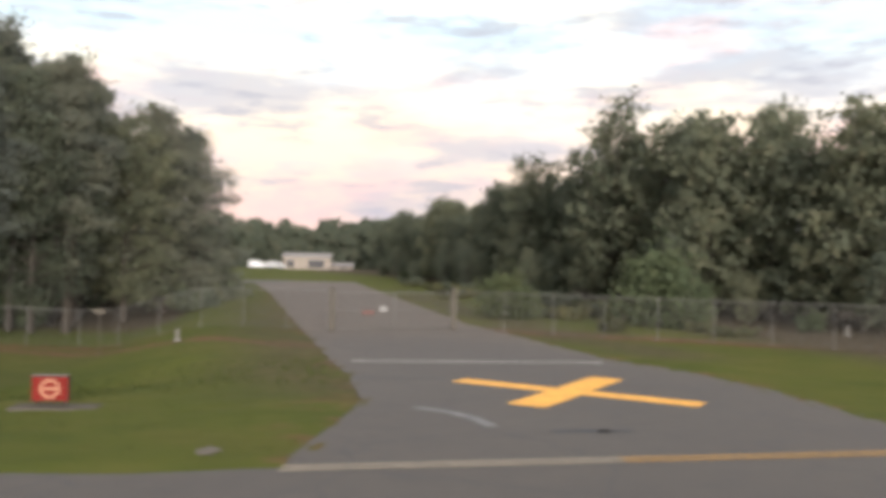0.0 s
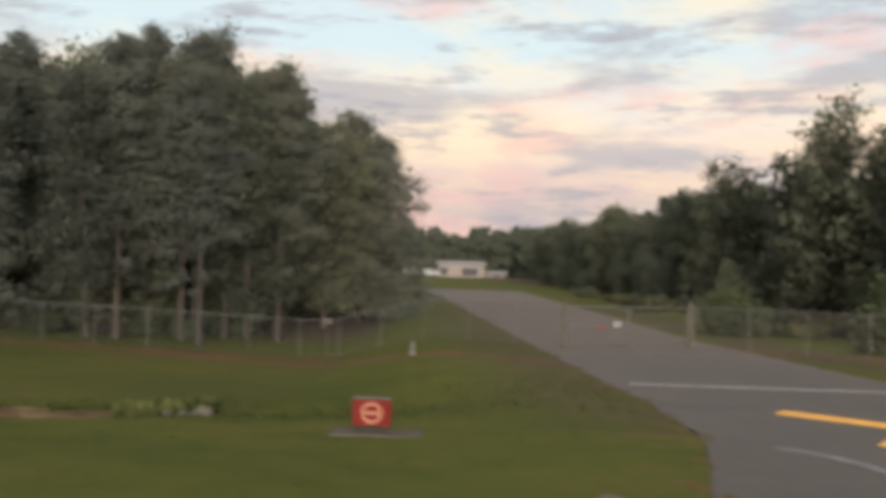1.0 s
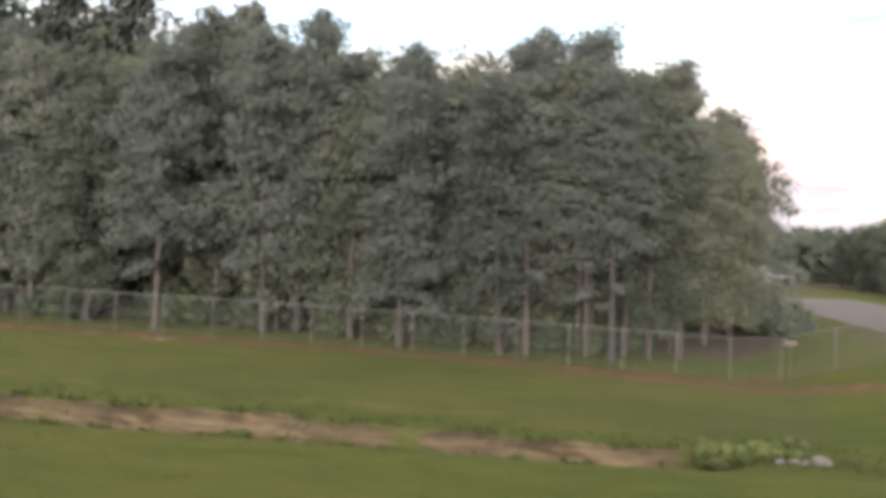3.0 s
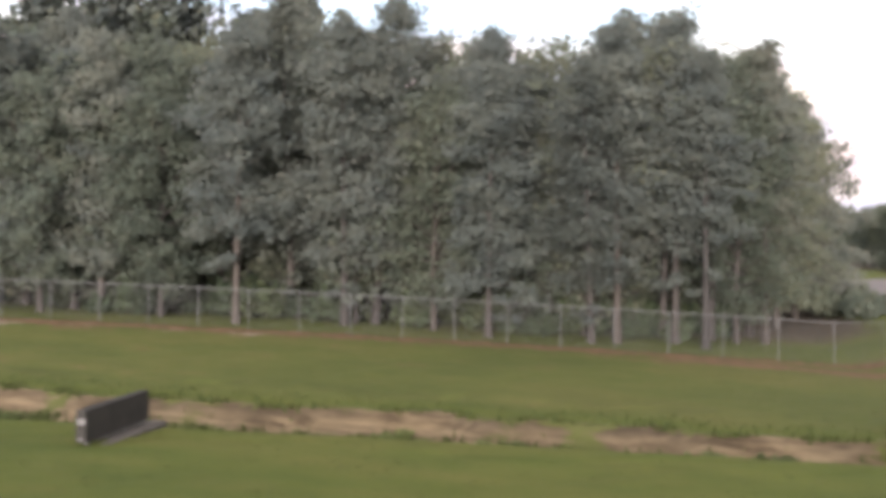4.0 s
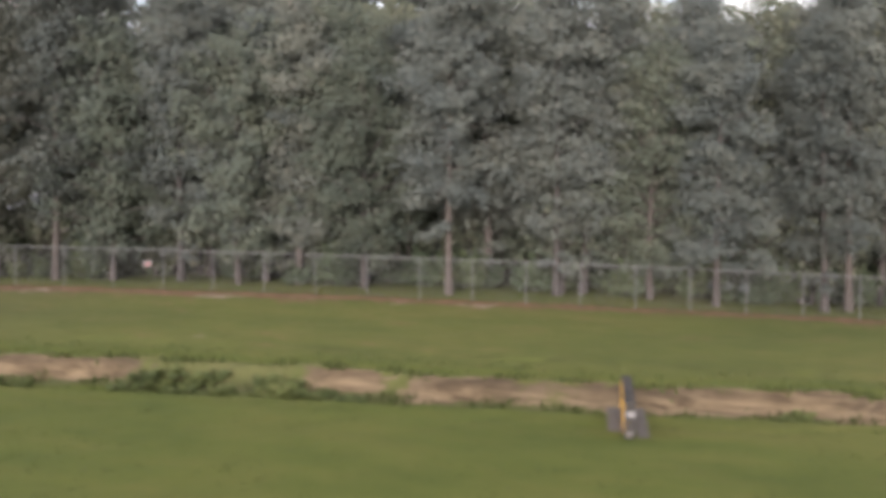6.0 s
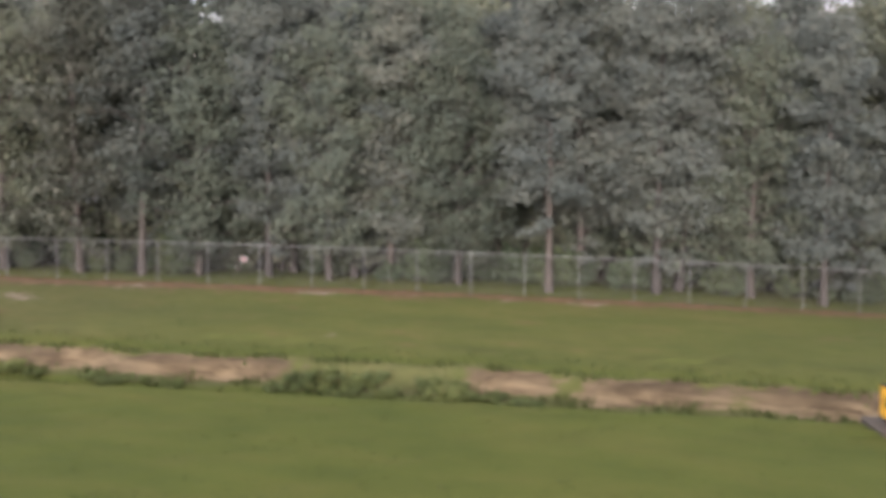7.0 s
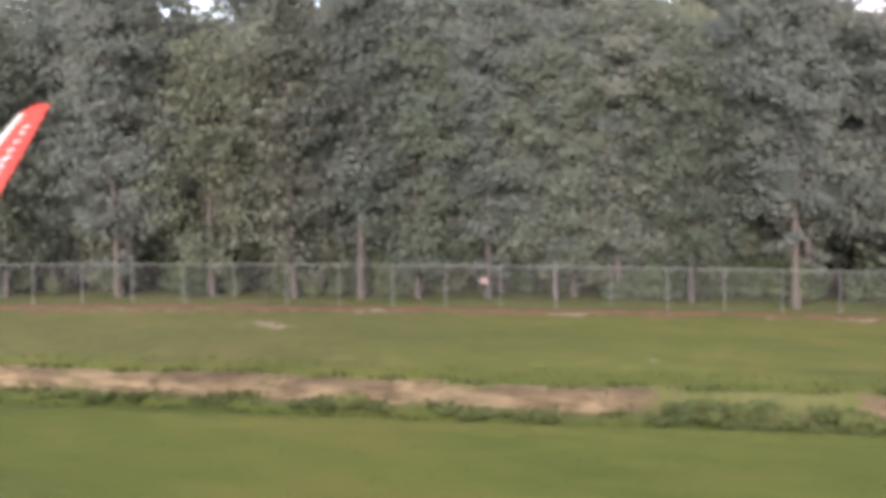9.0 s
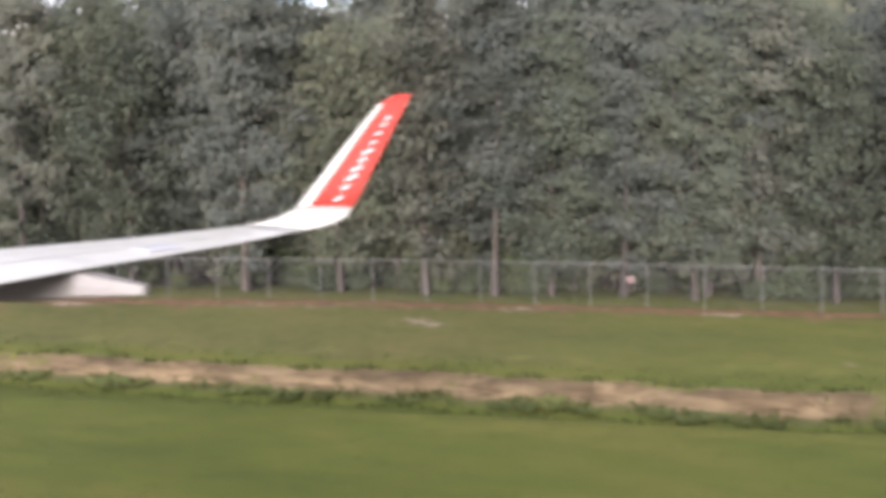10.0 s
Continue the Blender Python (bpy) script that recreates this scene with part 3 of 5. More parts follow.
for a, b in (((-0.7, 26.1), (0.2, 25.5)), ((0.2, 25.5), (0.9, 24.6)), ((0.9, 24.6), (1.35, 23.4))):
    marking("old_line", (a, b, 0.38), GHOST, "rubbed-off curved line on asphalt", 4)

for x, y, l, w in ((3.6, 22.9, 1.5, 0.5), (4.5, 23.0, 0.9, 0.35), (-1.6, 32.4, 3.6, 0.30)):
    marking("tar_stain", ((x - l / 2, y), (x + l / 2, y + 0.15), w), TAR, "dark tar stain on asphalt", 6, 0.010)


# ---- chain-link fence ----
GATE_A, GATE_B = (-6.4, 52.6), (0.72, 55.6)      # posts on both sides of the closed taxiway


def build_fence():
    bay, height, first, last = 3.05, 2.36, -14.1, 100.0
    m = Matrix.Translation((FX, FY, 0))
    fence = empty("chain_link_fence", m, "galvanised chain-link perimeter fence with a top rail", "fence")
    count = int((last - first) / bay)
    spots = []
    for i in range(count + 1):
        s = first + 1.05 + i * bay
        x, y = FX + FDX * s, FY + FDY * s
        spots.append(Vector((x, y, float(fence_base(x)))))
    head = []
    for i in range(6):                                       # the short leg to the gate
        x, y = GATE_A[0] + (spots[0].x - GATE_A[0]) * i / 6, GATE_A[1] + (spots[0].y - GATE_A[1]) * i / 6
        head.append(Vector((x - (0.25 if i == 0 else 0), y, gz(x, y))))
    spots = head + spots
    bm = bmesh.new()
    bmesh.ops.create_cone(bm, cap_ends=True, segments=8, radius1=0.025, radius2=0.025, depth=height + 0.3)
    bmesh.ops.translate(bm, vec=(0, 0, (height - 0.3) / 2), verts=bm.verts)
    r = bmesh.ops.create_uvsphere(bm, u_segments=8, v_segments=4, radius=0.038)
    bmesh.ops.translate(bm, vec=(0, 0, height + 0.02), verts=r["verts"])
    post = bpy.data.meshes.new("post")
    bm.to_mesh(post)
    bm.free()
    post.materials.append(GALV)
    bm = bmesh.new()
    bmesh.ops.create_cone(bm, cap_ends=True, segments=8, radius1=0.021, radius2=0.021, depth=1.0, matrix=Matrix.Rotation(math.pi / 2, 4, "Y"))
    bmesh.ops.translate(bm, vec=(0.5, 0, 0), verts=bm.verts)
    rail = bpy.data.meshes.new("top_rail")
    bm.to_mesh(rail)
    bm.free()
    rail.materials.append(GALV)
    # woven wires, rising both ways
    pieces, pitch, top = [], 0.075, height - 0.05
    for way in (1, -1):
        k = -top
        while k < bay:
            lo, hi = max(0, k), min(bay, k + top)
            if hi - lo > 0.03:
                za, zb = lo - k, hi - k
                pa, pb = (lo, 0.04, za + 0.03), (hi, 0.04, zb + 0.03)
                if way < 0:
                    pa, pb = (bay - pa[0], 0.045, pa[2]), (bay - pb[0], 0.045, pb[2])
                pieces.append(tube([pa, pb], [0.0019, 0.0019], 3))
            k += pitch
    v, t = joined(pieces)
    fabric = tri_mesh("fabric", v, t, GALV)
    lines = [spots, [Vector((x, float(east_fence_y(x)), gz(x, float(east_fence_y(x))))) for x in (0.95 + 2.8 * k for k in range(13))]]
    for line in lines:
        for i, p in enumerate(line):
            o = part("post", post, None, fence)
            o.matrix_basis = Matrix.Translation(p - m.translation) @ pose(0, 0, 0, 0, 0.6 * math.sin(i * 2.3), 30 * i)
            if i < len(line) - 1:
                d = line[i + 1] - p
                turn = d.to_track_quat("X", "Z").to_matrix().to_4x4()
                o = part("top_rail", rail, None, fence)
                o.matrix_basis = Matrix.Translation(p - m.translation + Vector((0, 0, height - 0.01))) @ turn @ Matrix.Diagonal((d.length, 1, 1, 1))
                o = part("fabric", fabric, None, fence)
                o.matrix_basis = Matrix.Translation(p - m.translation) @ turn @ Matrix.Diagonal((d.length / bay, 1, 1, 1))


build_fence()


# ---- trees ----
def pine_parts(seed, h, bare, width, blades, size=(0.09, 0.25), droop=0.22):
    """A tall pine: leaning tapered trunk, drooping limbs, flat needle sprays with gaps between."""
    rng = np.random.default_rng(seed)
    lean = rng.normal(0, 0.020, 2)
    zs = np.linspace(0, h, 9)
    bend = rng.normal(0, 0.10, (9, 2)).cumsum(0) * 0.5
    path = np.stack([lean[0] * zs + bend[:, 0] * zs / h, lean[1] * zs + bend[:, 1] * zs / h, zs - 0.2], 1)
    r0 = 0.0105 * h + 0.02
    wood = [tube(path, [r0 * (1 - 0.84 * z / h) * (1.4 if i == 0 else 1) for i, z in enumerate(zs)], 8)]

    def stem(z):
        return np.array([np.interp(z, zs, path[:, 0]), np.interp(z, zs, path[:, 1]), z])

    centres, radii = [], []
    n = int(h * 2.0 * (1.15 - bare))
    for i in range(n):
        f = (i + rng.uniform(0, 0.9)) / n
        z = h * (bare + (0.97 - bare) * f)
        base = stem(z)
        reach = width * (0.60 + 0.55 * math.sin(math.pi * min(1, 0.18 + 0.70 * f))) * rng.uniform(0.55, 1.2) * (1.0 - 0.62 * f ** 2.2)
        az = i * 2.4 + rng.uniform(-0.5, 0.5)
        rise = rng.uniform(-0.12, 0.25) + 0.40 * f
        d = np.array([math.cos(az), math.sin(az), rise])
        mid = base + d * reach * 0.55 + (0, 0, 0.06 * reach)
        tip = base + d * reach + (0, 0, -droop * reach * (1.1 - f))
        wood.append(tube([base, mid, tip], [0.055 * (1.2 - f), 0.035, 0.012], 4))
        side = np.array([-d[1], d[0], 0])
        for q in (0.2, 0.45, 0.68, 0.88, 1.02):
            p = base + (mid - base) * q / 0.55 if q < 0.55 else mid + (tip - mid) * (q - 0.55) / 0.45
            for w in (-1, 1):
                if rng.uniform() < 0.70:
                    centres.append(p + side * w * rng.uniform(0.05, 0.34) * reach + rng.normal(0, 0.30, 3))
                    radii.append(rng.uniform(0.7, 1.35) * (0.55 + 0.17 * width))
    for k in range(5):
        centres.append(path[-1] + rng.normal(0, 0.35, 3) - (0, 0, 0.35 * k))
        radii.append(0.62 + 0.1 * k)
    for k in range(3):                                      # odd green sprays low on the stem
        z, az = h * bare * rng.uniform(0.45, 0.95), rng.uniform(0, 6.28)
        tip = stem(z) + np.array([math.cos(az), math.sin(az), -0.15]) * rng.uniform(0.9, 1.9)
        wood.append(tube([stem(z), tip], [0.03, 0.01], 3))
        centres += [tip, (tip + stem(z)) / 2]
        radii += [rng.uniform(0.4, 0.8), 0.4]
    for _ in range(8):                                      # dead stubs on the bare stem
        z = h * rng.uniform(0.08, max(bare, 0.1))
        az = rng.uniform(0, 6.28)
        wood.append(tube([stem(z), stem(z) + np.array([math.cos(az) * rng.uniform(0.4, 1.3), math.sin(az) * 0.9, rng.uniform(-0.3, 0.3)])], [0.03, 0.008], 3))
    return joined(wood), leaves(rng, centres, radii, max(8, int(blades / len(centres))), size, 0.68)


def oak_parts(seed, h, low, width, blades, size=(0.09, 0.25)):
    """A broad-leaved tree: forked trunk and a lumpy crown of leaf clumps."""
    rng = np.random.default_rng(seed)
    fork = h * 0.34
    wood = [tube([(0, 0, -0.2), (rng.normal(0, 0.1), rng.normal(0, 0.1), fork * 0.5), (rng.normal(0, 0.2), rng.normal(0, 0.2), fork)], [0.012 * h + 0.04, 0.010 * h, 0.008 * h], 8)]
    centres, radii = [], []
    n = int(16 + 1.6 * h)
    for i in range(n):
        f = (i + 0.5) / n
        z = h * (low + (0.93 - low) * f)
        reach = width * math.sqrt(max(0.16, 1 - (2 * (f - 0.42)) ** 2 * 0.74)) * rng.uniform(0.45, 1.1)
        az = i * 2.4 + rng.uniform(-0.4, 0.4)
        tip = np.array([math.cos(az) * reach, math.sin(az) * reach, z])
        start = np.array([0, 0, min(z * 0.8, fork + (z - fork) * 0.45) if z > fork else z * 0.85])
        wood.append(tube([start, start * 0.45 + tip * 0.55 + rng.normal(0, 0.2, 3), tip], [0.07, 0.045, 0.012], 4))
        for q in (0.40, 0.55, 0.70, 0.85, 0.97, 1.06):
            centres.append(start + (tip - start) * q + rng.normal(0, 0.10 * width + 0.1, 3))
            radii.append(rng.uniform(0.7, 1.4) * (0.50 + 0.15 * width))
        if f > 0.6:
            centres += [tip + rng.normal(0, 0.5, 3) - (0, 0, 0.5), tip * np.array([0.7, 0.7, 1.0]) - (0, 0, 0.3)]
            radii += [1.25 * (0.60 + 0.14 * width)] * 2
    for f in (0.5, 0.6, 0.7, 0.78, 0.86, 0.93):                # the heart of the crown is closed
        for _ in range(2):
            centres.append(np.array([rng.normal(0, 0.16 * width), rng.normal(0, 0.16 * width), h * f]))
            radii.append(rng.uniform(0.9, 1.3) * (0.60 + 0.14 * width))
    wood.append(tube([(0, 0, fork * 0.9), (0.1, 0.1, h * 0.9)], [0.008 * h, 0.02], 5))
    return joined(wood), leaves(rng, centres, radii, max(8, int(blades / len(centres))), size, 0.66)


def bush_parts(seed, h, width, blades, size=(0.06, 0.16)):
    rng = np.random.default_rng(seed)
    wood, centres, radii = [], [], []
    for i in range(9):
        az, r = i * 2.4, width * rng.uniform(0.25, 0.9)
        tip = np.array([math.cos(az) * r, math.sin(az) * r, h * rng.uniform(0.35, 0.9)])
        wood.append(tube([(0.1 * math.cos(az), 0.1 * math.sin(az), -0.1), tip * 0.6, tip], [0.02, 0.014, 0.006], 3))
        centres += [tip, tip * np.array([0.8, 0.8, 0.5])]
        radii += [h * rng.uniform(0.22, 0.36), h * rng.uniform(0.2, 0.32)]
    return joined(wood), leaves(rng, centres, radii, blades // len(centres), size, 0.8, (0.05, -0.4, 0.4))


def make_plant(name, parts, leaf, label, category, group, foliage="crown", stem="trunk"):
    thing = empty(name, Matrix.Identity(4), label, category, group)
    part(stem, tri_mesh(stem, *parts[0], BARK), None, thing)
    part(foliage, tri_mesh(foliage, *parts[1], leaf), None, thing)
    return thing


class Stand:
    """Plants of a few patterns set out over the land, the first one of each in its own place too."""

    def __init__(self, patterns):
        self.patterns, self.used = patterns, set()

    def put(self, i, x, y, turn, size=1.0, tall=1.0):
        ob = self.patterns[i % len(self.patterns)]
        turn = (turn % 360) / 3 - 60                         # crowns keep their leaves to the light
        m = pose(x, y, gz(x, y) - 0.03, 0, 0, turn) @ Matrix.Diagonal((size, size, size * tall, 1))
        if ob.name not in self.used:
            self.used.add(ob.name)
            ob.matrix_basis = m
            return ob
        made = copy_thing(ob, m)
        made.matrix_basis = m
        return made


PINE, OAK = "tall pine with a bare stem and drooping needle sprays", "dense broad-leaved tree with a lumpy dark green crown"
FINE = (0.085, 0.20)
front = Stand([make_plant("pine_tree", pine_parts(11, 21, 0.30, 3.2, 13500, FINE), PINE_LEAF, PINE, "tree", "trees behind the fence"),
               make_plant("oak_tree", oak_parts(12, 18, 0.12, 3.8, 14500, FINE), OAK_LEAF, OAK, "tree", "trees behind the fence"),
               make_plant("pine_tree", pine_parts(13, 22, 0.20, 3.5, 14500, FINE), PINE_LEAF, PINE, "tree", "trees behind the fence"),
               make_plant("pine_tree", pine_parts(14, 19, 0.18, 3.1, 13500, FINE), PINE_LEAF, PINE, "tree", "trees behind the fence"),
               make_plant("oak_tree", oak_parts(15, 20, 0.13, 4.4, 16000, FINE), OAK_LEAF, OAK, "tree", "trees behind the fence"),
               make_plant("pine_tree", pine_parts(16, 22.5, 0.42, 3.1, 12000, FINE), PINE_LEAF, PINE, "tree", "trees behind the fence"),
               make_plant("pine_tree", pine_parts(26, 17.5, 0.08, 4.6, 17000, FINE, 0.25), PINE_LEAF, "broad pine with drooping tiers at the wood's open corner", "tree", "trees behind the fence"),
               make_plant("oak_tree", oak_parts(27, 20, 0.42, 4.3, 14500, FINE), OAK_LEAF, "tall broad-leaved tree with a long bare stem", "tree", "trees behind the fence")])
east = Stand([make_plant("oak_tree", oak_parts(18, 18, 0.08, 4.3, 6500, (0.15, 0.36)), OAK_LEAF, "broad dark tree beyond the closed taxiway", "tree", "trees beyond the closed taxiway"),
              make_plant("oak_tree", oak_parts(19, 20, 0.10, 4.8, 7000, (0.15, 0.36)), OAK_LEAF, "broad dark tree beyond the closed taxiway", "tree", "trees beyond the closed taxiway")])
back = Stand([make_plant("pine_tree", pine_parts(21, 23, 0.15, 3.9, 2900, (0.28, 0.56)), PINE_LEAF, "pine deeper in the dark wood", "tree", "trees deeper in the wood"),
              make_plant("oak_tree", oak_parts(22, 20, 0.05, 5.2, 3100, (0.28, 0.56)), OAK_LEAF, "broad-leaved tree deeper in the dark wood", "tree", "trees deeper in the wood"),
              make_plant("pine_tree", pine_parts(23, 24, 0.25, 3.9, 2900, (0.28, 0.56)), PINE_LEAF, "pine deeper in the dark wood", "tree", "trees deeper in the wood")])
under = Stand([make_plant("sapling", oak_parts(31, 6.0, 0.14, 1.7, 1600, (0.09, 0.21)), OAK_LEAF, "young leafy undergrowth tree at the wood's edge", "tree", "undergrowth"),
               make_plant("sapling", oak_parts(32, 8.5, 0.18, 2.1, 2100, (0.09, 0.21)), OAK_LEAF, "slender leafy undergrowth tree at the wood's edge", "tree", "undergrowth"),
               make_plant("sapling", bush_parts(33, 2.4, 1.4, 900, (0.11, 0.24)), SHRUB_LEAF, "low leafy undergrowth shrub at the wood's edge", "shrub", "undergrowth")])


def off_fence(s, o):
    """The place s metres along the fence line and o metres behind it."""
    return FX + FDX * s + FDY * o, FY + FDY * s - FDX * o


def wood_west():
    """The wood behind the fence; it ends at the closed taxiway."""
    rng = random.Random(5)
    # pines whose stems stand out at the wood's edge: along the fence, behind it, pattern, size
    for s, o, i, size in ((-6.6, 3.0, 5, 0.82), (7.2, 9.5, 2, 0.94), (11.2, 10.0, 0, 0.98), (-5.2, 5.2, 0, 0.95), (-1.4, 3.4, 5, 0.90), (0.2, 2.6, 2, 0.80), (6.4, 2.4, 3, 0.90), (9.9, 4.6, 4, 0.86), (15.6, 4.4, 2, 0.92), (22.1, 2.6, 0, 0.93), (27.6, 4.4, 1, 0.92),
                          (31.9, 5.0, 3, 1.00), (35.6, 4.2, 4, 0.88), (39.7, 5.1, 2, 0.90), (44.0, 4.4, 1, 1.0), (47.4, 3.6, 0, 0.94), (51.6, 4.0, 3, 1.02), (57.0, 4.6, 4, 0.92), (63.0, 4.2, 2, 0.96), (70.5, 4.2, 1, 1.0), (78.0, 4.4, 0, 0.96)):
        x, y = off_fence(s, o)
        front.put(i, x, y, 77 * s, size, 0.96)
    for row, (off, step, stand) in enumerate(((7.6, 4.9, front), (11.5, 4.6, front), (16.0, 5.6, back), (23.0, 6.6, back))):
        s = -11.5
        while s < 112:
            o = off + rng.uniform(-1.4, 1.8)
            x, y = off_fence(s, o)
            s += step * rng.uniform(0.7, 1.35)
            if x > float(road_left(y)) - 11 or x < -150:
                continue
            i = rng.choice((0, 2, 3, 1, 4, 7, 5)) if row < 2 else rng.choice((0, 1, 2))
            stand.put(i, x, y, rng.uniform(0, 360), rng.uniform(0.84, 1.0) * (0.79 if s < -7 else 0.93 if s < -3 else 0.98 if s < 4 else (0.92 if row < 2 else 0.83) if s < 18 else 1.09), rng.uniform(0.92, 1.06) * (0.95 if row == 0 else 1.0 if row == 1 else 1.06 if s > 24 else 0.94))
    s = -8.0
    while s < 110:                                           # undergrowth between the stems
        x, y = off_fence(s, rng.uniform(5.5, 12))
        s += rng.uniform(1.5, 2.7)
        if x < float(road_left(y)) - 9:
            under.put(rng.choice((0, 1, 1, 2)), x, y, rng.uniform(0, 360), rng.uniform(0.8, 1.25))
    # broad trees at the wood's open corner
    for x, y, i, size in ((-25.2, 82.0, 6, 1.06), (-24.6, 90.0, 6, 0.97), (-26.4, 75.0, 4, 0.90), (-29.4, 68.0, 7, 1.03), (-28.4, 62.5, 4, 0.80), (-30.0, 62.5, 7, 0.97), (-33.5, 66, 0, 1.07), (-41, 62.5, 7, 1.04), (-36, 63, 2, 0.97), (-31.5, 74, 4, 1.10), (-46, 61, 1, 1.14), (-33.0, 61.5, 7, 0.99), (-31.5, 100, 4, 0.95), (-38, 116, 4, 0.9), (-36.5, 70, 0, 1.0)):
        front.put(i, x, y, 37 * x, size)
    for x, y, i, size in ((-35.7, 72.4, 2, 0.89), (-31.8, 71.0, 0, 0.88), (-39.5, 70.0, 0, 0.90)):
        back.put(i, x, y, 53 * x, size)
    for x, y, size in ((-36, 76, 1.0), (-33.5, 80, 0.92), (-41, 73, 0.98), (-32, 87, 0.9), (-38, 85, 0.98), (-45, 68, 1.0), (-47, 78, 1.0), (-35, 95, 0.92)):
        back.put(1, x, y, 53 * x, size)
    for s, o, i, size in ((9.5, 14, 1, 0.98), (7, 17, 1, 0.97), (15, 16, 2, 0.82), (31, 15, 0, 1.14), (34, 18, 1, 1.30), (41.5, 15, 2, 1.12), (36, 14, 0, 1.12), (63.5, 15, 1, 1.06), (38.5, 16, 1, 1.26), (13.8, 20, 1, 0.95), (4.5, 15, 1, 1.0), (26, 16, 0, 0.98), (20, 17, 1, 1.16), (17, 20, 2, 0.90), (22.5, 19, 0, 1.02)):
        x, y = off_fence(s, o)
        back.put(i, x, y, 71 * s, size)
    for k in range(105):                                     # low growth round the stems of the first row
        x, y = off_fence(rng.uniform(-9, 106), rng.uniform(4.5, 11.0))
        under.put(2, x, y, rng.uniform(0, 360), rng.uniform(0.5, 1.25))


def wood_east():
    """The wood east of the closed taxiway."""
    rng = random.Random(9)
    line = [(62, 36), (40, 47), (27, 62), (19, 82), (12, 104), (5, 130), (-3, 158), (-9, 190), (-14, 225)]
    for row, (off, step, stand) in enumerate(((0, 4.8, east), (6.5, 6.0, east), (13, 7.0, back))):
        carry = 0.0
        for (xa, ya), (xb, yb) in zip(line, line[1:]):
            d = Vector((xb - xa, yb - ya))
            n = Vector((d.y, -d.x)).normalized()
            while carry < d.length:
                p = Vector((xa, ya)) + d * (carry / d.length) + n * (off + rng.uniform(-1.5, 1.5))
                size = rng.uniform(0.74, 0.92) * (0.76 if p.x > 32 else 1.02 if p.x > 24 else 1.16 if p.y < 88 else 0.96 if p.y < 125 else 0.8)
                stand.put(rng.choice((0, 1)) if stand is east else rng.choice((1, 1, 2, 0)), p.x, p.y, rng.uniform(0, 360), size)
                carry += step * rng.uniform(0.75, 1.3)
            carry -= d.length
    for k in range(34):
        t = rng.uniform(0, 6.9)
        (xa, ya), (xb, yb) = line[int(t)], line[int(t) + 1]
        f = t - int(t)
        under.put(rng.randrange(3), xa + (xb - xa) * f - rng.uniform(1, 5), ya + (yb - ya) * f - rng.uniform(0, 3), rng.uniform(0, 360), rng.uniform(0.6, 1.0))


def far_woods():
    """The wooded skyline far off: one mass of crowns."""
    rng = np.random.default_rng(41)
    centres, radii = [], []
    for k in range(330):
        x = rng.uniform(-260, 130)
        y = rng.uniform(262, 330) - 0.12 * abs(x)
        if -56 < x < -22 and y < 272:
            continue
        h = rng.uniform(10.5, 15) + (2 if rng.uniform() < 0.15 else 0)
        z0 = gz(x, y)
        for j in range(15):
            f = rng.uniform(0.05, 1)
            r = 3.4 * math.sqrt(max(0.08, 1 - (1.7 * (f - 0.45)) ** 2))
            az = rng.uniform(0, 6.28)
            centres.append((x + math.cos(az) * r * rng.uniform(0, 1), y + math.sin(az) * r * rng.uniform(0, 1), z0 + h * f - 0.6))
            radii.append(rng.uniform(1.5, 2.8))
    for k in range(70):                                      # the closed row behind the buildings
        x, y, h = -88 + 1.55 * k + rng.normal(0, 0.8), 276 + rng.uniform(-4, 9), rng.uniform(10, 14)
        z0 = gz(x, y)
        for j in range(12):
            f = rng.uniform(0.05, 1)
            centres.append((x + rng.normal(0, 1.6), y + rng.normal(0, 1.6), z0 + h * f - 0.8))
            radii.append(rng.uniform(1.3, 2.4) * (1.15 - 0.4 * f))
    v, t = leaves(rng, centres, radii, 19, (0.9, 1.8), 0.8)
    tagged(new("far_wood", tri_mesh("far_wood", v, t, OAK_LEAF)), "distant dark line of woods on the skyline", "woods", kind="stuff")


wood_west()
wood_east()
far_woods()

# ---- weeds along the ditch, brush by the closed taxiway ----
weeds = Stand([make_plant("weed_clump", bush_parts(51, 0.55, 0.85, 650), WEED_LEAF, "bushy green weeds growing in the ditch", "weeds", "ditch weeds", "foliage", "stems"),
               make_plant("weed_clump", bush_parts(52, 0.36, 1.15, 650), WEED_LEAF, "low spreading green weeds in the ditch", "weeds", "ditch weeds", "foliage", "stems"),
               make_plant("weed_clump", bush_parts(53, 0.72, 0.75, 650), WEED_LEAF, "tall bushy green weeds growing in the ditch", "weeds", "ditch weeds", "foliage", "stems")])
brush = Stand([make_plant("brush_clump", bush_parts(55, 1.1, 2.1, 800, (0.12, 0.30)), DRY_LEAF, "dry yellowish brush at the wood's edge", "brush", "brush", "foliage", "stems"),
               make_plant("brush_clump", bush_parts(56, 1.7, 2.2, 900, (0.12, 0.32)), OAK_LEAF, "green brush at the wood's edge", "brush", "brush", "foliage", "stems")])


shrub = make_plant("shrub", oak_parts(57, 3.2, 0.02, 2.3, 3600, (0.08, 0.2)), SHRUB_LEAF, "rounded light green shrub beside the closed taxiway", "shrub", "", "foliage", "stems")
shrub.matrix_basis = pose(4.6, 66.5, gz(4.6, 66.5) - 0.05, 0, 0, 40)


tree = copy_thing(shrub, pose(14.8, 61.5, gz(14.8, 61.5) - 0.05, 0, 0, 15))
tree.matrix_basis = pose(14.8, 61.5, gz(14.8, 61.5) - 0.05, 0, 0, 15) @ Matrix.Diagonal((1.35, 1.35, 1.55, 1))
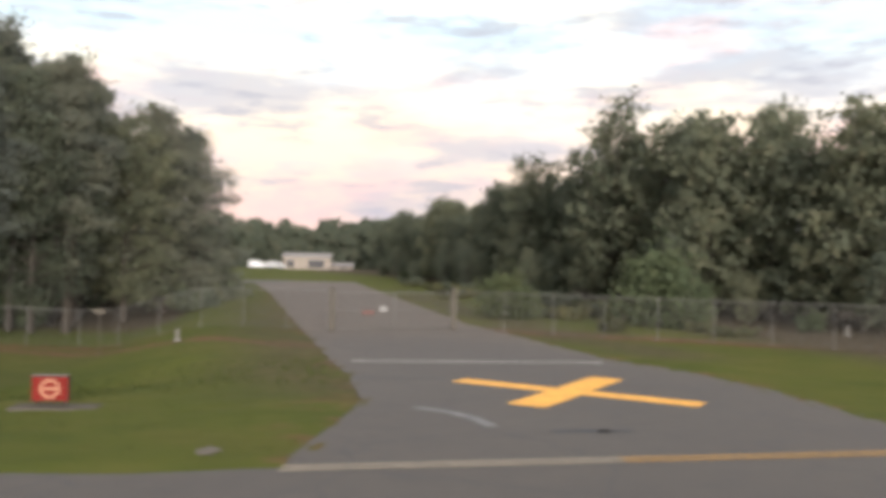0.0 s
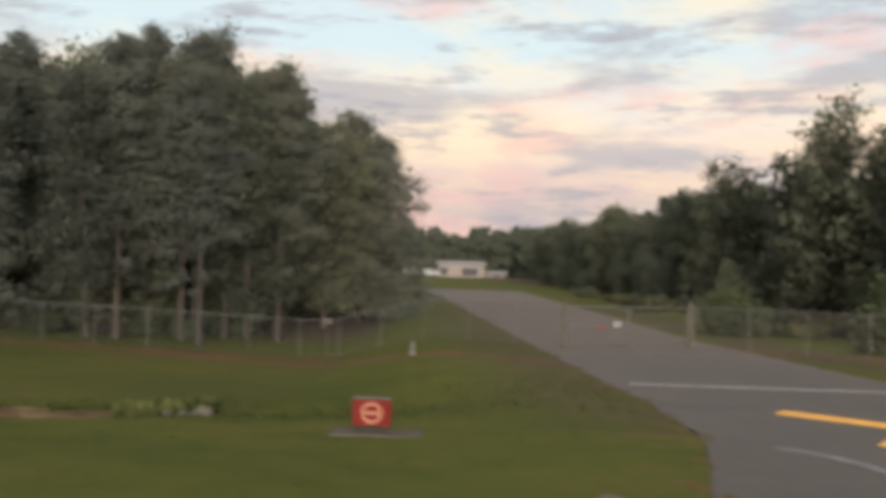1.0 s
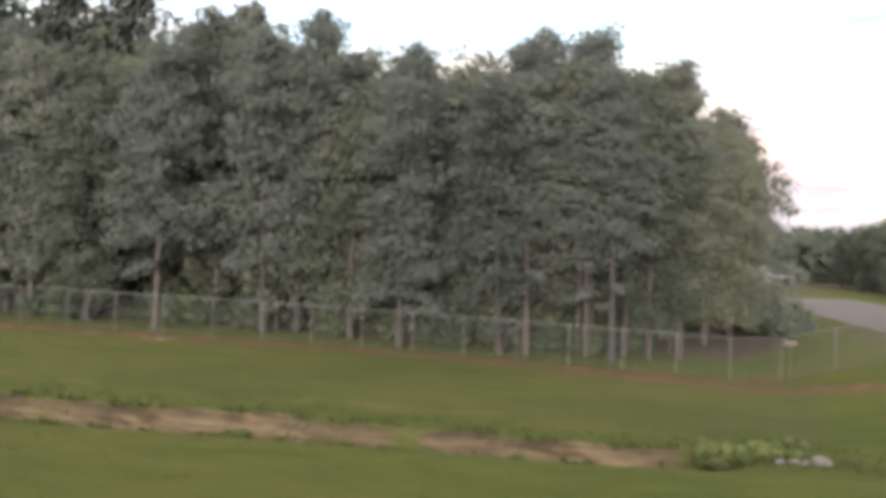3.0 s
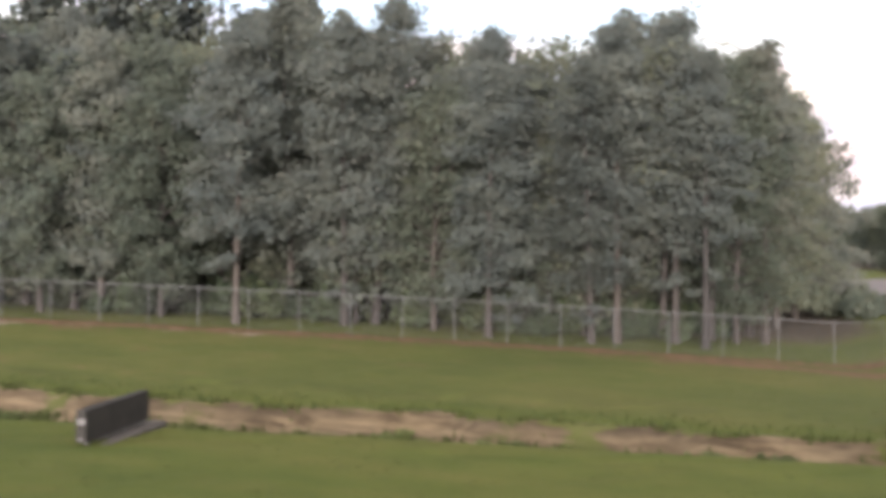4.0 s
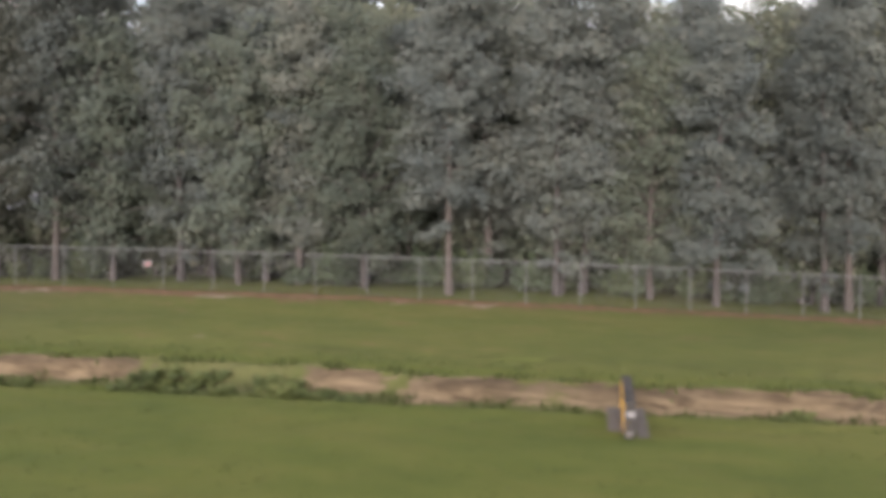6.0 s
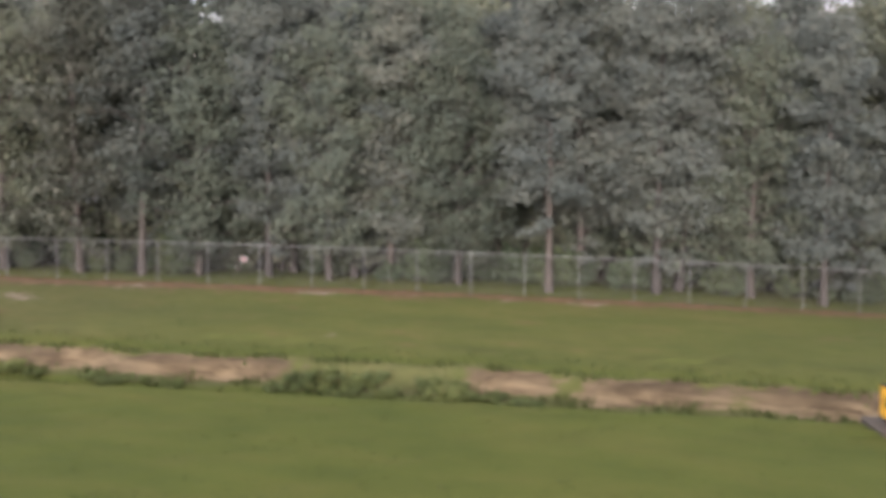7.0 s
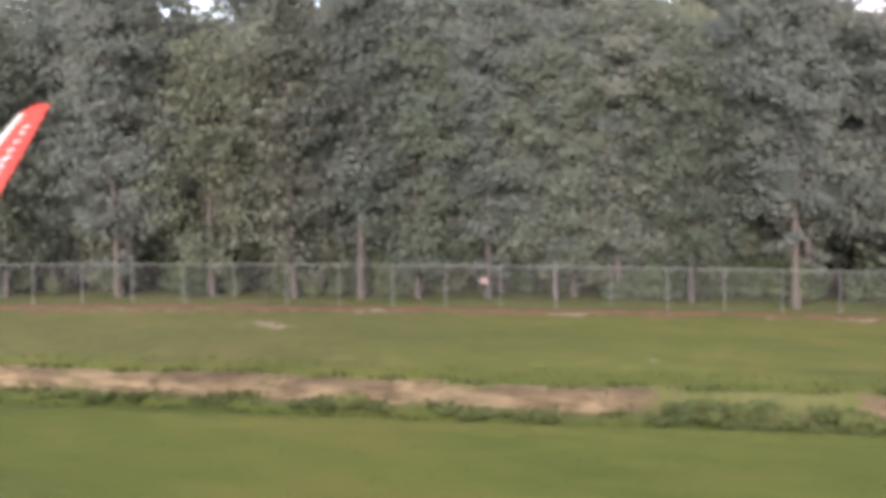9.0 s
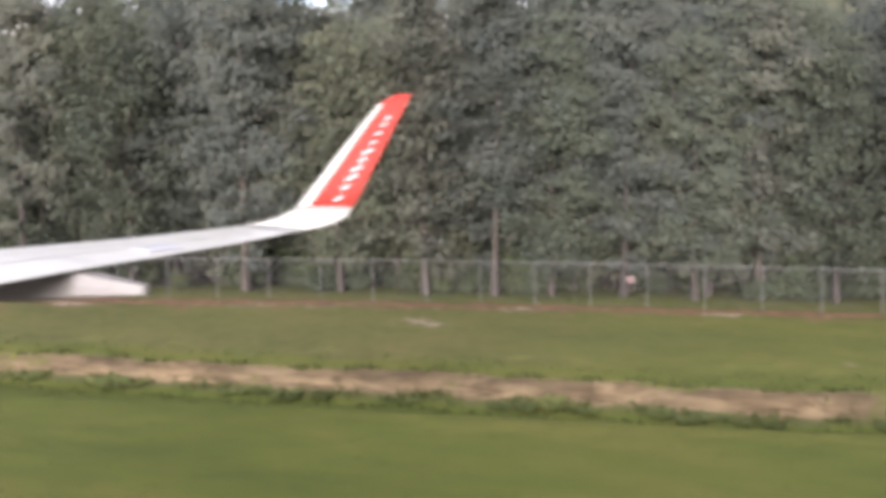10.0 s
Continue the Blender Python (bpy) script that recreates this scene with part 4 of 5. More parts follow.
tagged(tree, "tall green shrub at the edge of the dark wood")


def build_weeds():
    rng = random.Random(21)
    for x, n, size in ((-26.1, 3, 0.9), (-32.6, 4, 0.85), (-37.1, 3, 0.8), (-43.5, 2, 0.6), (-47.2, 2, 0.7), (-52.8, 4, 0.8), (-65.0, 2, 0.7), (-67.3, 3, 0.9), (-71.8, 4, 0.85), (-73.6, 2, 0.7),
                       (-78.0, 2, 0.6), (-81.5, 2, 0.95), (-84.3, 2, 0.9), (-90.1, 3, 1.0), (-95.0, 2, 0.8), (-100.0, 3, 0.8)):      # bushes at the foot of the cut bank
        for k in range(n):
            bx = x + 0.75 * (k - (n - 1) / 2) + rng.uniform(-0.2, 0.2)
            weeds.put(rng.randrange(3), bx, float(far_lip(bx)) - rng.uniform(1.2, 1.8), rng.uniform(0, 360), size * rng.uniform(0.75, 1.05), rng.uniform(0.5, 0.8))
    for k in range(16):                                      # thick growth round the ditch's end and where the bank is grown over
        weeds.put(k, rng.uniform(-21.0, -18.8), rng.uniform(31.4, 33.2), rng.uniform(0, 360), rng.uniform(0.7, 1.2), rng.uniform(0.7, 1.1))
    for k in range(7):
        weeds.put(k, -24.2 - 0.42 * k, float(far_lip(-24.2 - 0.42 * k)) - 1.5, rng.uniform(0, 360), rng.uniform(0.7, 1.0), rng.uniform(0.6, 0.9))
    for k in range(20):
        x = rng.uniform(-61.0, -53.8)
        weeds.put(k, x, float(far_lip(x)) - rng.uniform(0.1, 2.2), rng.uniform(0, 360), rng.uniform(0.7, 1.1), rng.uniform(0.45, 0.75))
    for k in range(80):
        y = rng.uniform(54, 135)
        x = float(road_right(y)) + rng.uniform(5.0, 17)
        brush.put(rng.choice((0, 0, 1)), x, y, rng.uniform(0, 360), rng.uniform(0.45, 1.1), rng.uniform(0.6, 1.1))
    for k in range(12):
        y = rng.uniform(72, 120)
        brush.put(1, float(road_left(y)) - rng.uniform(4.5, 9), y, rng.uniform(0, 360), rng.uniform(0.6, 1.2))


def build_tufts():
    """Blades of rough grass over the verge, the ditch sides and the slope to the fence."""
    rng = np.random.default_rng(61)
    n = 42000
    x = rng.uniform(-104, 0, n)
    lo, hi = edge_y(x) + 0.4, fence_y(x) + 5
    y = lo + (hi - lo) * rng.uniform(0, 1, n) ** 1.15
    d = y - far_lip(x)
    keep = (x < road_left(y) - 0.4) & ~((d > -1.6) & (d < 0.15) & (rng.uniform(0, 1, n) < 0.85) & (x < -18))
    x, y = x[keep], y[keep]
    z = ground_z(x, y)
    n = len(x)
    d = y - far_lip(x)
    rough = np.where((d > -5) & (d < 2.5), 1.0, 0.25) * rng.uniform(0.4, 1.2, n)
    h = 0.03 + 0.16 * rough
    a = rng.uniform(0, 6.28, n)
    w = 0.02 + 0.035 * rough
    # a fringe hanging over the cut bank and growing up from its foot
    m = 7000
    fx = rng.uniform(-104, -18.5, m)
    top = rng.uniform(0, 1, m) < 0.45
    clump = 0.5 + 0.5 * np.sin(fx * 2.1 + 1.3 * np.sin(fx * 0.7)) > rng.uniform(0.1, 1, m)
    fx, top = fx[clump], top[clump]
    m = len(fx)
    fy = far_lip(fx) + np.where(top, rng.normal(0.10, 0.10, m), rng.normal(-1.25, 0.28, m))
    x, y, z = np.concatenate([x, fx]), np.concatenate([y, fy]), np.concatenate([z, ground_z(fx, fy)])
    fh = rng.uniform(0.12, 0.34, m)
    h, w, a = np.concatenate([h, fh]), np.concatenate([w, 0.025 + 0.12 * fh]), np.concatenate([a, rng.uniform(0, 6.28, m)])
    n += m
    base = np.stack([x, y, z - 0.02], 1)
    side = np.stack([np.cos(a) * w, np.sin(a) * w, np.zeros(n)], 1)
    tip = base + np.stack([rng.normal(0, 0.06, n), rng.normal(0, 0.06, n), h], 1)
    v = np.stack([base - side, base + side, tip], 1).reshape(-1, 3)
    tagged(new("grass_tufts", tri_mesh("grass_tufts", v, np.arange(3 * n).reshape(-1, 3), TUFT)), "rough green grass tufts over the verge", "grass", kind="stuff")


build_weeds()
build_tufts()


# ---- signs and small things ----
def rubble(seed, size):
    rng = random.Random(seed)
    bm = bmesh.new()
    bmesh.ops.create_icosphere(bm, subdivisions=2, radius=1)
    for v in bm.verts:
        k = 1 + 0.35 * noise.noise(v.co * 1.3 + Vector((seed, 0, 0)))
        v.co = Vector((v.co.x * size[0] * k, v.co.y * size[1] * k, v.co.z * size[2] * k))
    bmesh.ops.rotate(bm, verts=bm.verts, matrix=Matrix.Rotation(rng.uniform(0, 6), 3, "Z"))
    return bm


for k, (x, y, sx, sy, sz) in enumerate(((-17.9, 30.95, 0.36, 0.26, 0.20), (-18.6, 30.9, 0.24, 0.2, 0.11), (-18.25, 30.5, 0.20, 0.16, 0.09), (-19.0, 30.5, 0.22, 0.16, 0.10), (-18.3, 31.2, 0.15, 0.12, 0.10))):
    ob = part("rubble_stone", rubble(70 + k, (sx, sy, sz)), STONE)
    ob.matrix_basis = Matrix.Translation((x, y, gz(x, y) + sz * 0.45))
    tagged(ob, "pale broken stone lying at the ditch's end", "stone", "rubble at the ditch")
ob = part("sand_patch", rubble(80, (0.42, 0.26, 0.02)), BARE)
ob.matrix_basis = Matrix.Translation((-5.05, 19.75, gz(-5.05, 19.75) + 0.012))
tagged(ob, "small pale bare patch in the grass", "sand")


def slab(parent, sx, sy, at=(0, 0)):
    return part("concrete_pad", boxed(sx, sy, 0.22, (at[0], at[1], -0.04), 0.02), PAD, parent, "stained grey concrete pad")


def no_entry_sign():
    x, y = -11.0, 25.55
    t = empty("no_entry_sign", pose(x, y, gz(x, y), 0, 0, 6), "red airfield no-entry sign with a white ring on a concrete pad", "sign")
    slab(t, 2.35, 0.95, (0.15, 0))
    for dx in (-0.38, 0.38):
        part("leg", boxed(0.07, 0.07, 0.2, (dx, 0, 0.14), 0.01), BLACK, t, "short dark mounting leg")
    part("cabinet", boxed(1.01, 0.20, 0.72, (0, 0, 0.57), 0.02), BLACK, t, "dark sign cabinet")
    part("face", boxed(0.98, 0.02, 0.68, (0, -0.107, 0.57), 0.008), SIGN_RED, t, "red sign face")
    bm = bmesh.new()
    rings = [[bm.verts.new((r * math.cos(a), yy, r * math.sin(a))) for a in [2 * math.pi * i / 40 for i in range(40)]] for r, yy in ((0.205, 0), (0.205, -0.006), (0.275, -0.006), (0.275, 0))]
    for a, b in zip(rings, rings[1:]):
        for i in range(40):
            bm.faces.new((a[i], a[(i + 1) % 40], b[(i + 1) % 40], b[i]))
    bmesh.ops.translate(bm, vec=(0, -0.118, 0.57), verts=bm.verts)
    bmesh.ops.recalc_face_normals(bm, faces=bm.faces)
    part("ring", bm, SIGN_PINK, t, "white painted ring")
    part("bar", boxed(0.36, 0.008, 0.075, (0, -0.120, 0.57)), SIGN_PINK, t, "white painted bar")
    part("top_trim", boxed(1.01, 0.21, 0.02, (0, 0, 0.942), 0.004), GALV, t, "bright metal top edge")


def guidance_sign():
    a, b = Vector((-40.28, 18.55)), Vector((-41.0, 21.7))
    mid, d = (a + b) / 2, b - a
    t = empty("guidance_sign", pose(mid.x, mid.y, gz(mid.x, mid.y) - 0.02, 0, 0, math.degrees(math.atan2(d.y, d.x))), "black-backed airfield guidance sign with a yellow face on a concrete pad", "sign")
    slab(t, d.length + 0.7, 0.95)
    for k in range(4):
        part("leg", boxed(0.07, 0.07, 0.16, (-1.3 + 0.87 * k, 0, 0.12), 0.008), GALV, t, "short metal leg")
    for k in range(3):
        part("cabinet_module", boxed(1.04, 0.26, 0.80, (-1.06 + 1.06 * k, 0, 0.58), 0.025), BLACK, t, "black metal sign module")
        part("face", boxed(0.98, 0.02, 0.72, (-1.06 + 1.06 * k, 0.124, 0.58), 0.008), SIGN_YELLOW, t, "yellow sign face")
    for k, (dx, w, h) in enumerate(((-1.15, 0.10, 0.42), (-0.85, 0.34, 0.09), (-0.1, 0.12, 0.42), (0.2, 0.12, 0.42), (0.95, 0.45, 0.09), (1.2, 0.10, 0.34))):
        part("legend_bar", boxed(w, 0.008, h, (dx, 0.137, 0.58)), BLACK, t, "dark legend bar")
    part("name_plate", boxed(0.012, 0.20, 0.14, (-1.588, -0.02, 0.70), 0.003), MARKER, t, "small pale plate on the end")
    part("name_plate", boxed(0.012, 0.12, 0.05, (-1.588, 0, 0.27), 0.003), MARKER, t, "small pale plate on the end")


def fence_placard():
    x, y = -73.10, 41.01
    t = empty("fence_placard", pose(x, y, 1.64, 0, 0, math.degrees(math.atan2(FDY, FDX)) + 180), "small white warning placard wired to the chain-link fence", "placard")
    part("plate", boxed(0.44, 0.012, 0.34, (0, 0, 0), 0.004), MARKER, t)
    for dx in (-0.18, 0.18):
        for dz in (-0.15, 0.15):
            part("wire_tie", boxed(0.02, 0.14, 0.02, (dx, 0.06, dz)), GALV, t, "wire tie")
    for dz, w in ((0.09, 0.30), (0.0, 0.34), (-0.09, 0.26)):
        part("legend_bar", boxed(w, 0.006, 0.035, (0, -0.008, dz)), SIGN_RED, t, "faint red legend bar")


def marker_cone():
    x, y = -14.0, 47.9
    t = empty("taxiway_marker", pose(x, y, gz(x, y), 0, 0, 20) @ Matrix.Diagonal((0.8, 0.8, 0.85, 1)), "small pale reflective edge marker standing in grass", "marker")
    part("base", boxed(0.55, 0.45, 0.10, (0, 0, 0.04), 0.02), MARKER, t, "pale base plate")
    bm = bmesh.new()
    bmesh.ops.create_cone(bm, cap_ends=True, segments=14, radius1=0.17, radius2=0.09, depth=0.62, matrix=Matrix.Translation((0, 0, 0.40)))
    part("stem", bm, MARKER, t, "pale tapered stem")
    bm = bmesh.new()
    bmesh.ops.create_uvsphere(bm, u_segments=12, v_segments=6, radius=0.10, matrix=Matrix.Translation((0, 0, 0.72)))
    part("cap", bm, GALV, t, "dull cap")
    tagged(t, group="edge markers")
    copy_thing(t, pose(25.6, 57, gz(25.6, 57), 0, 0, -30))


def post_sign():
    x, y = -19.45, 51.3
    z = gz(x, y)
    t = empty("post_sign", pose(x, y, z, 0, 0, 14), "small pale sign on a thin post near the fence's end", "sign")
    h = 0.78 - z
    part("post", boxed(0.04, 0.04, h + 0.3, (0, 0, h / 2 - 0.1), 0.006), BARK, t, "thin grey post")
    part("plate", boxed(0.62, 0.02, 0.26, (0, -0.035, h), 0.006), PAD, t, "pale blank plate")


def gate_post(x, y):
    t = empty("gate_post", pose(x, y, gz(x, y)), "pale weathered gate post at the edge of the closed taxiway", "post", "gate posts")
    bm = bmesh.new()
    bmesh.ops.create_cone(bm, cap_ends=True, segments=14, radius1=0.15, radius2=0.13, depth=2.7, matrix=Matrix.Translation((0, 0, 1.15)))
    part("shaft", bm, PAD, t)
    bm = bmesh.new()
    bmesh.ops.create_uvsphere(bm, u_segments=14, v_segments=6, radius=0.14, matrix=Matrix.Translation((0, 0, 2.5)) @ Matrix.Diagonal((1, 1, 0.5, 1)))
    part("cap", bm, PAD, t)


def gate():
    """A closed pair of wire gate leaves between the posts, with two plates wired to it."""
    a, b = Vector(GATE_A), Vector(GATE_B)
    d = b - a
    m = pose(a.x, a.y, gz(a.x, a.y), 0, 0, math.degrees(math.atan2(d.y, d.x)))
    t = empty("chain_link_gate", m, "closed chain-link double gate across the old taxiway", "gate")
    w = d.length / 2 - 0.22
    for x0 in (0.2, d.length / 2 + 0.02):
        ring = [(x0, 0, 0.12), (x0 + w, 0, 0.12), (x0 + w, 0, 2.25), (x0, 0, 2.25)]
        bars = [tube([ring[k], ring[(k + 1) % 4]], [0.026, 0.026], 6) for k in range(4)] + [tube([(x0, 0, 1.2), (x0 + w, 0, 1.2)], [0.02, 0.02], 6)]
        leaf = part("leaf_frame", tri_mesh("leaf_frame", *joined(bars), GALV), None, t, "galvanised tube frame")
        wires, k = [], -2.1
        while k < w:
            lo, hi = max(0, k), min(w, k + 2.1)
            wires.append(tube([(x0 + lo, 0.03, 0.14 + lo - k), (x0 + hi, 0.03, 0.14 + hi - k)], [0.0019, 0.0019], 3))
            wires.append(tube([(x0 + w - lo, 0.034, 0.14 + lo - k), (x0 + w - hi, 0.034, 0.14 + hi - k)], [0.0019, 0.0019], 3))
            k += 0.075
        part("fabric", tri_mesh("fabric", *joined(wires), GALV), None, leaf)
    for name, s, z, sx, sz, mat, text in (("gate_sign", 3.15, 1.28, 0.47, 0.30, SIGN_WHITE, "small white plate wired to the gate"), ("gate_sign", 2.2, 1.08, 0.75, 0.26, RUST_RED, "dull rust red plate wired to the gate")):
        o = part(name, boxed(sx, 0.03, sz, (0, 0, 0), 0.008), mat)
        o.matrix_basis = m @ pose(s, -0.045, z)
        tagged(o, text, "sign", "plates on the gate")


def roof_mesh(sx, sy, rise, over):
    x, y = sx / 2 + over, sy / 2 + over
    v = [(-x, -y, 0), (x, -y, 0), (x, y, 0), (-x, y, 0), (-x, -y, 0.18), (x, -y, 0.18), (x, y, 0.18), (-x, y, 0.18), (-x, 0, rise), (x, 0, rise)]
    f = [(3, 2, 1, 0), (0, 1, 5, 4), (2, 3, 7, 6), (4, 5, 9, 8), (6, 7, 8, 9), (1, 2, 6, 9, 5), (3, 0, 4, 8, 7)]
    return mesh_from("roof", v, f, ROOFING)


def far_building(x, y, sx, sy, h, label, opens):
    t = empty("building", pose(x, y, gz(x, y), 0, 0, 9), label, "building", "far airfield buildings")
    part("wall", boxed(sx, sy, h, (0, 0, h / 2 - 0.1), 0.03), CREAM, t)
    r = part("roof", roof_mesh(sx, sy, 1.1, 0.35), None, t, "pale metal roof")
    r.matrix_basis = Matrix.Translation((0, 0, h - 0.1))
    for dx, w, hh, zc in opens:
        o = part("window", boxed(w, 0.08, hh, (dx, -sy / 2 - 0.03, zc), 0.01), DARK_GLASS, t, "dark opening")
        part("frame", boxed(w + 0.3, 0.05, 0.16, (dx, -sy / 2 - 0.05, zc + hh / 2 + 0.07), 0.01), ROOFING, o, "pale lintel")


def van(x, y, turn):
    t = empty("parked_van", pose(x, y, gz(x, y), 0, 0, turn), "white van parked beside the far building", "van", "parked vehicles")
    bm = bmesh.new()
    prof = [(-2.4, 0.45), (2.4, 0.45), (2.45, 1.05), (1.75, 1.25), (1.15, 2.05), (-2.35, 2.1)]
    sides = [[bm.verts.new((px, yy, pz)) for px, pz in prof] for yy in (-0.95, 0.95)]
    bm.faces.new(sides[0])
    bm.faces.new(sides[1][::-1])
    for i in range(6):
        bm.faces.new((sides[0][i], sides[1][i], sides[1][(i + 1) % 6], sides[0][(i + 1) % 6]))
    bmesh.ops.bevel(bm, geom=list(bm.edges), offset=0.08, segments=2, affect="EDGES")
    bmesh.ops.recalc_face_normals(bm, faces=bm.faces)
    part("body", bm, VAN_WHITE, t)
    for yy in (-0.96, 0.96):
        part("side_window", boxed(0.8, 0.03, 0.5, (0.75, yy, 1.6), 0.01), DARK_GLASS, t, "dark glass")
        for xx in (-1.5, 1.5):
            bm = bmesh.new()
            bmesh.ops.create_cone(bm, cap_ends=True, segments=18, radius1=0.36, radius2=0.36, depth=0.24, matrix=Matrix.Translation((xx, yy * 0.92, 0.36)) @ Matrix.Rotation(math.pi / 2, 4, "X"))
            part("wheel", bm, TYRE, t, "black wheel")


no_entry_sign()
guidance_sign()
fence_placard()
marker_cone()
post_sign()
gate_post(*GATE_A)
gate_post(*GATE_B)
gate()
far_building(-37.9, 252, 13.0, 9, 3.5, "low cream metal building with dark openings", ((2.4, 4.2, 2.0, 1.5), (-4.6, 2.0, 1.8, 1.5)))
far_building(-28.2, 254, 5.5, 4, 1.0, "small low pale outbuilding beside the cream building", ((0, 1.2, 0.5, 0.6),))
van(-50.5, 246, 12)
van(-45.2, 244.5, 4)


# ---- aircraft wing: one thing, standing where the aircraft ends its roll ----
def wing():
    # first axis towards the tail, second outboard, third up
    m = Matrix(((0.963, -0.2694, 0, -62.017), (0.2694, 0.963, 0, -7.990), (0, 0, 1, 5.6225), (0, 0, 0, 1)))
    t = empty("aircraft_wing", m, "white airliner wing with an upswept coral red winglet", "aircraft wing")

    def section(te, v, w, chord, thick, cant, n=14):
        """An aerofoil ring: trailing edge at nose distance te, canted from flat (0) to upright (90)."""
        ring = []
        for k in range(2 * n):
            a = 2 * math.pi * k / (2 * n)
            c = 0.5 * (1 + math.cos(a))               # 1 at the trailing edge, 0 at the nose
            y = 5 * thick * (0.2969 * math.sqrt(max(0, c)) - 0.126 * c - 0.3516 * c ** 2 + 0.2843 * c ** 3 - 0.1015 * c ** 4)
            up = y * (1.0 if a <= math.pi else -0.75) * chord + 0.018 * chord * math.sin(math.pi * c)
            if c > 0.999:
                up = 0
            cr = radians(cant)
            ring.append((-(te + chord * (1 - c)), v - up * math.sin(cr), w + up * math.cos(cr)))
        return ring

    def loft(rings):
        n = len(rings[0])
        v = [p for r in rings for p in r]
        f = [(i * n + k, i * n + (k + 1) % n, (i + 1) * n + (k + 1) % n, (i + 1) * n + k) for i in range(len(rings) - 1) for k in range(n)]
        f += [tuple(range(n))[::-1], tuple((len(rings) - 1) * n + k for k in range(n))]
        bm = bmesh.new()
        vs = [bm.verts.new(p) for p in v]
        for q in f:
            bm.faces.new([vs[i] for i in q])
        bmesh.ops.recalc_face_normals(bm, faces=bm.faces)
        for q in bm.faces:
            q.smooth = len(q.verts) == 4
        return bm

    # (trailing edge, v, w, chord, thickness, cant)
    panel = [(7.6, 2.2, -1.25, 6.2, 0.13, 0), (7.35, 5.0, -1.05, 4.6, 0.12, 0), (6.5, 9.0, -0.79, 3.15, 0.115, 0), (6.14, 10.8, -0.68, 2.75, 0.11, 0),
             (5.84, 12.1, -0.61, 2.4, 0.11, 0), (5.55, 13.6, -0.53, 2.05, 0.105, 0), (5.2, 15.2, -0.41, 1.7, 0.10, 0), (4.95, 15.7, -0.35, 1.55, 0.10, 8)]
    part("main_panel", loft([section(*s) for s in panel]), WING_WHITE, t)
    tip = [(4.95, 15.7, -0.35, 1.55, 0.10, 8), (4.55, 16.1, -0.26, 1.5, 0.095, 28), (4.34, 16.38, -0.10, 1.30, 0.09, 52), (4.28, 16.52, 0.06, 1.10, 0.085, 70)]
    part("blend", loft([section(*s) for s in tip]), WING_WHITE, t)
    let = [(4.28, 16.52, 0.06, 1.10, 0.085, 70), (4.02, 16.66, 0.59, 0.96, 0.08, 76), (3.77, 16.80, 1.10, 0.83, 0.08, 78), (3.50, 16.94, 1.67, 0.66, 0.08, 78), (3.33, 17.03, 2.02, 0.54, 0.08, 78), (3.24, 17.07, 2.20, 0.32, 0.07, 78)]
    lt = part("winglet", loft([section(*s) for s in let]), WING_RED, t, "coral red winglet")
    # white leading strip, a thin skin just proud of the inboard face
    rows = []
    for s in let[:5]:
        te, v, w, chord, thick, cant = s
        rise = (w - 0.06) / 1.96
        cut = 0.25 - 0.04 * rise
        row, cr = [], radians(cant)
        for q in range(10):
            cc = 0.0 if q == 0 else cut * (q / 9) ** 1.6
            y = 5 * thick * (0.2969 * math.sqrt(cc) - 0.126 * cc - 0.3516 * cc ** 2 + 0.2843 * cc ** 3 - 0.1015 * cc ** 4)
            up = y * chord + 0.018 * chord * math.sin(math.pi * cc) + 0.006
            row.append((-(te + chord * (1 - cc)) - (0.006 if q == 0 else 0), v - up * math.sin(cr), w + up * math.cos(cr)))
        rows.append(row)
    vs = [p for r in rows for p in r]
    k = len(rows[0])
    part("leading_strip", mesh_from("leading_strip", vs, [(i * k + j, i * k + j + 1, (i + 1) * k + j + 1, (i + 1) * k + j) for i in range(len(rows) - 1) for j in range(k - 1)], WING_WHITE, True), None, lt, "white leading edge strip")
    # lettering stands as plain white bars up the inboard face
    for i in range(10):
        f = 0.06 + 0.58 * (i / 9) ** 0.9
        j = min(4, int(f * 5))
        g = f * 5 - j
        a, b = let[j], let[j + 1]
        te, v, w, chord, cant = (a[q] + (b[q] - a[q]) * g for q in (0, 1, 2, 3, 5))
        size = 0.32 * (1 - 0.25 * f) if i < 6 else 0.25 * (1 - 0.2 * f)
        o = part("letter_bar", boxed(size * (0.62 if i in (0, 1, 4, 6, 7, 8, 9) else 0.85), 0.008, 0.060 if i < 6 else 0.048, (0, 0, 0)), LETTER, lt, "plain white bar")
        o.matrix_basis = pose(-(te + chord * 0.32), v - 0.062 * chord - 0.022, w, 0, -24, 0) @ pose(0, 0, 0, cant - 90, 0, 0)
    # flap-track fairing under the panel, open to the rear
    rings = []
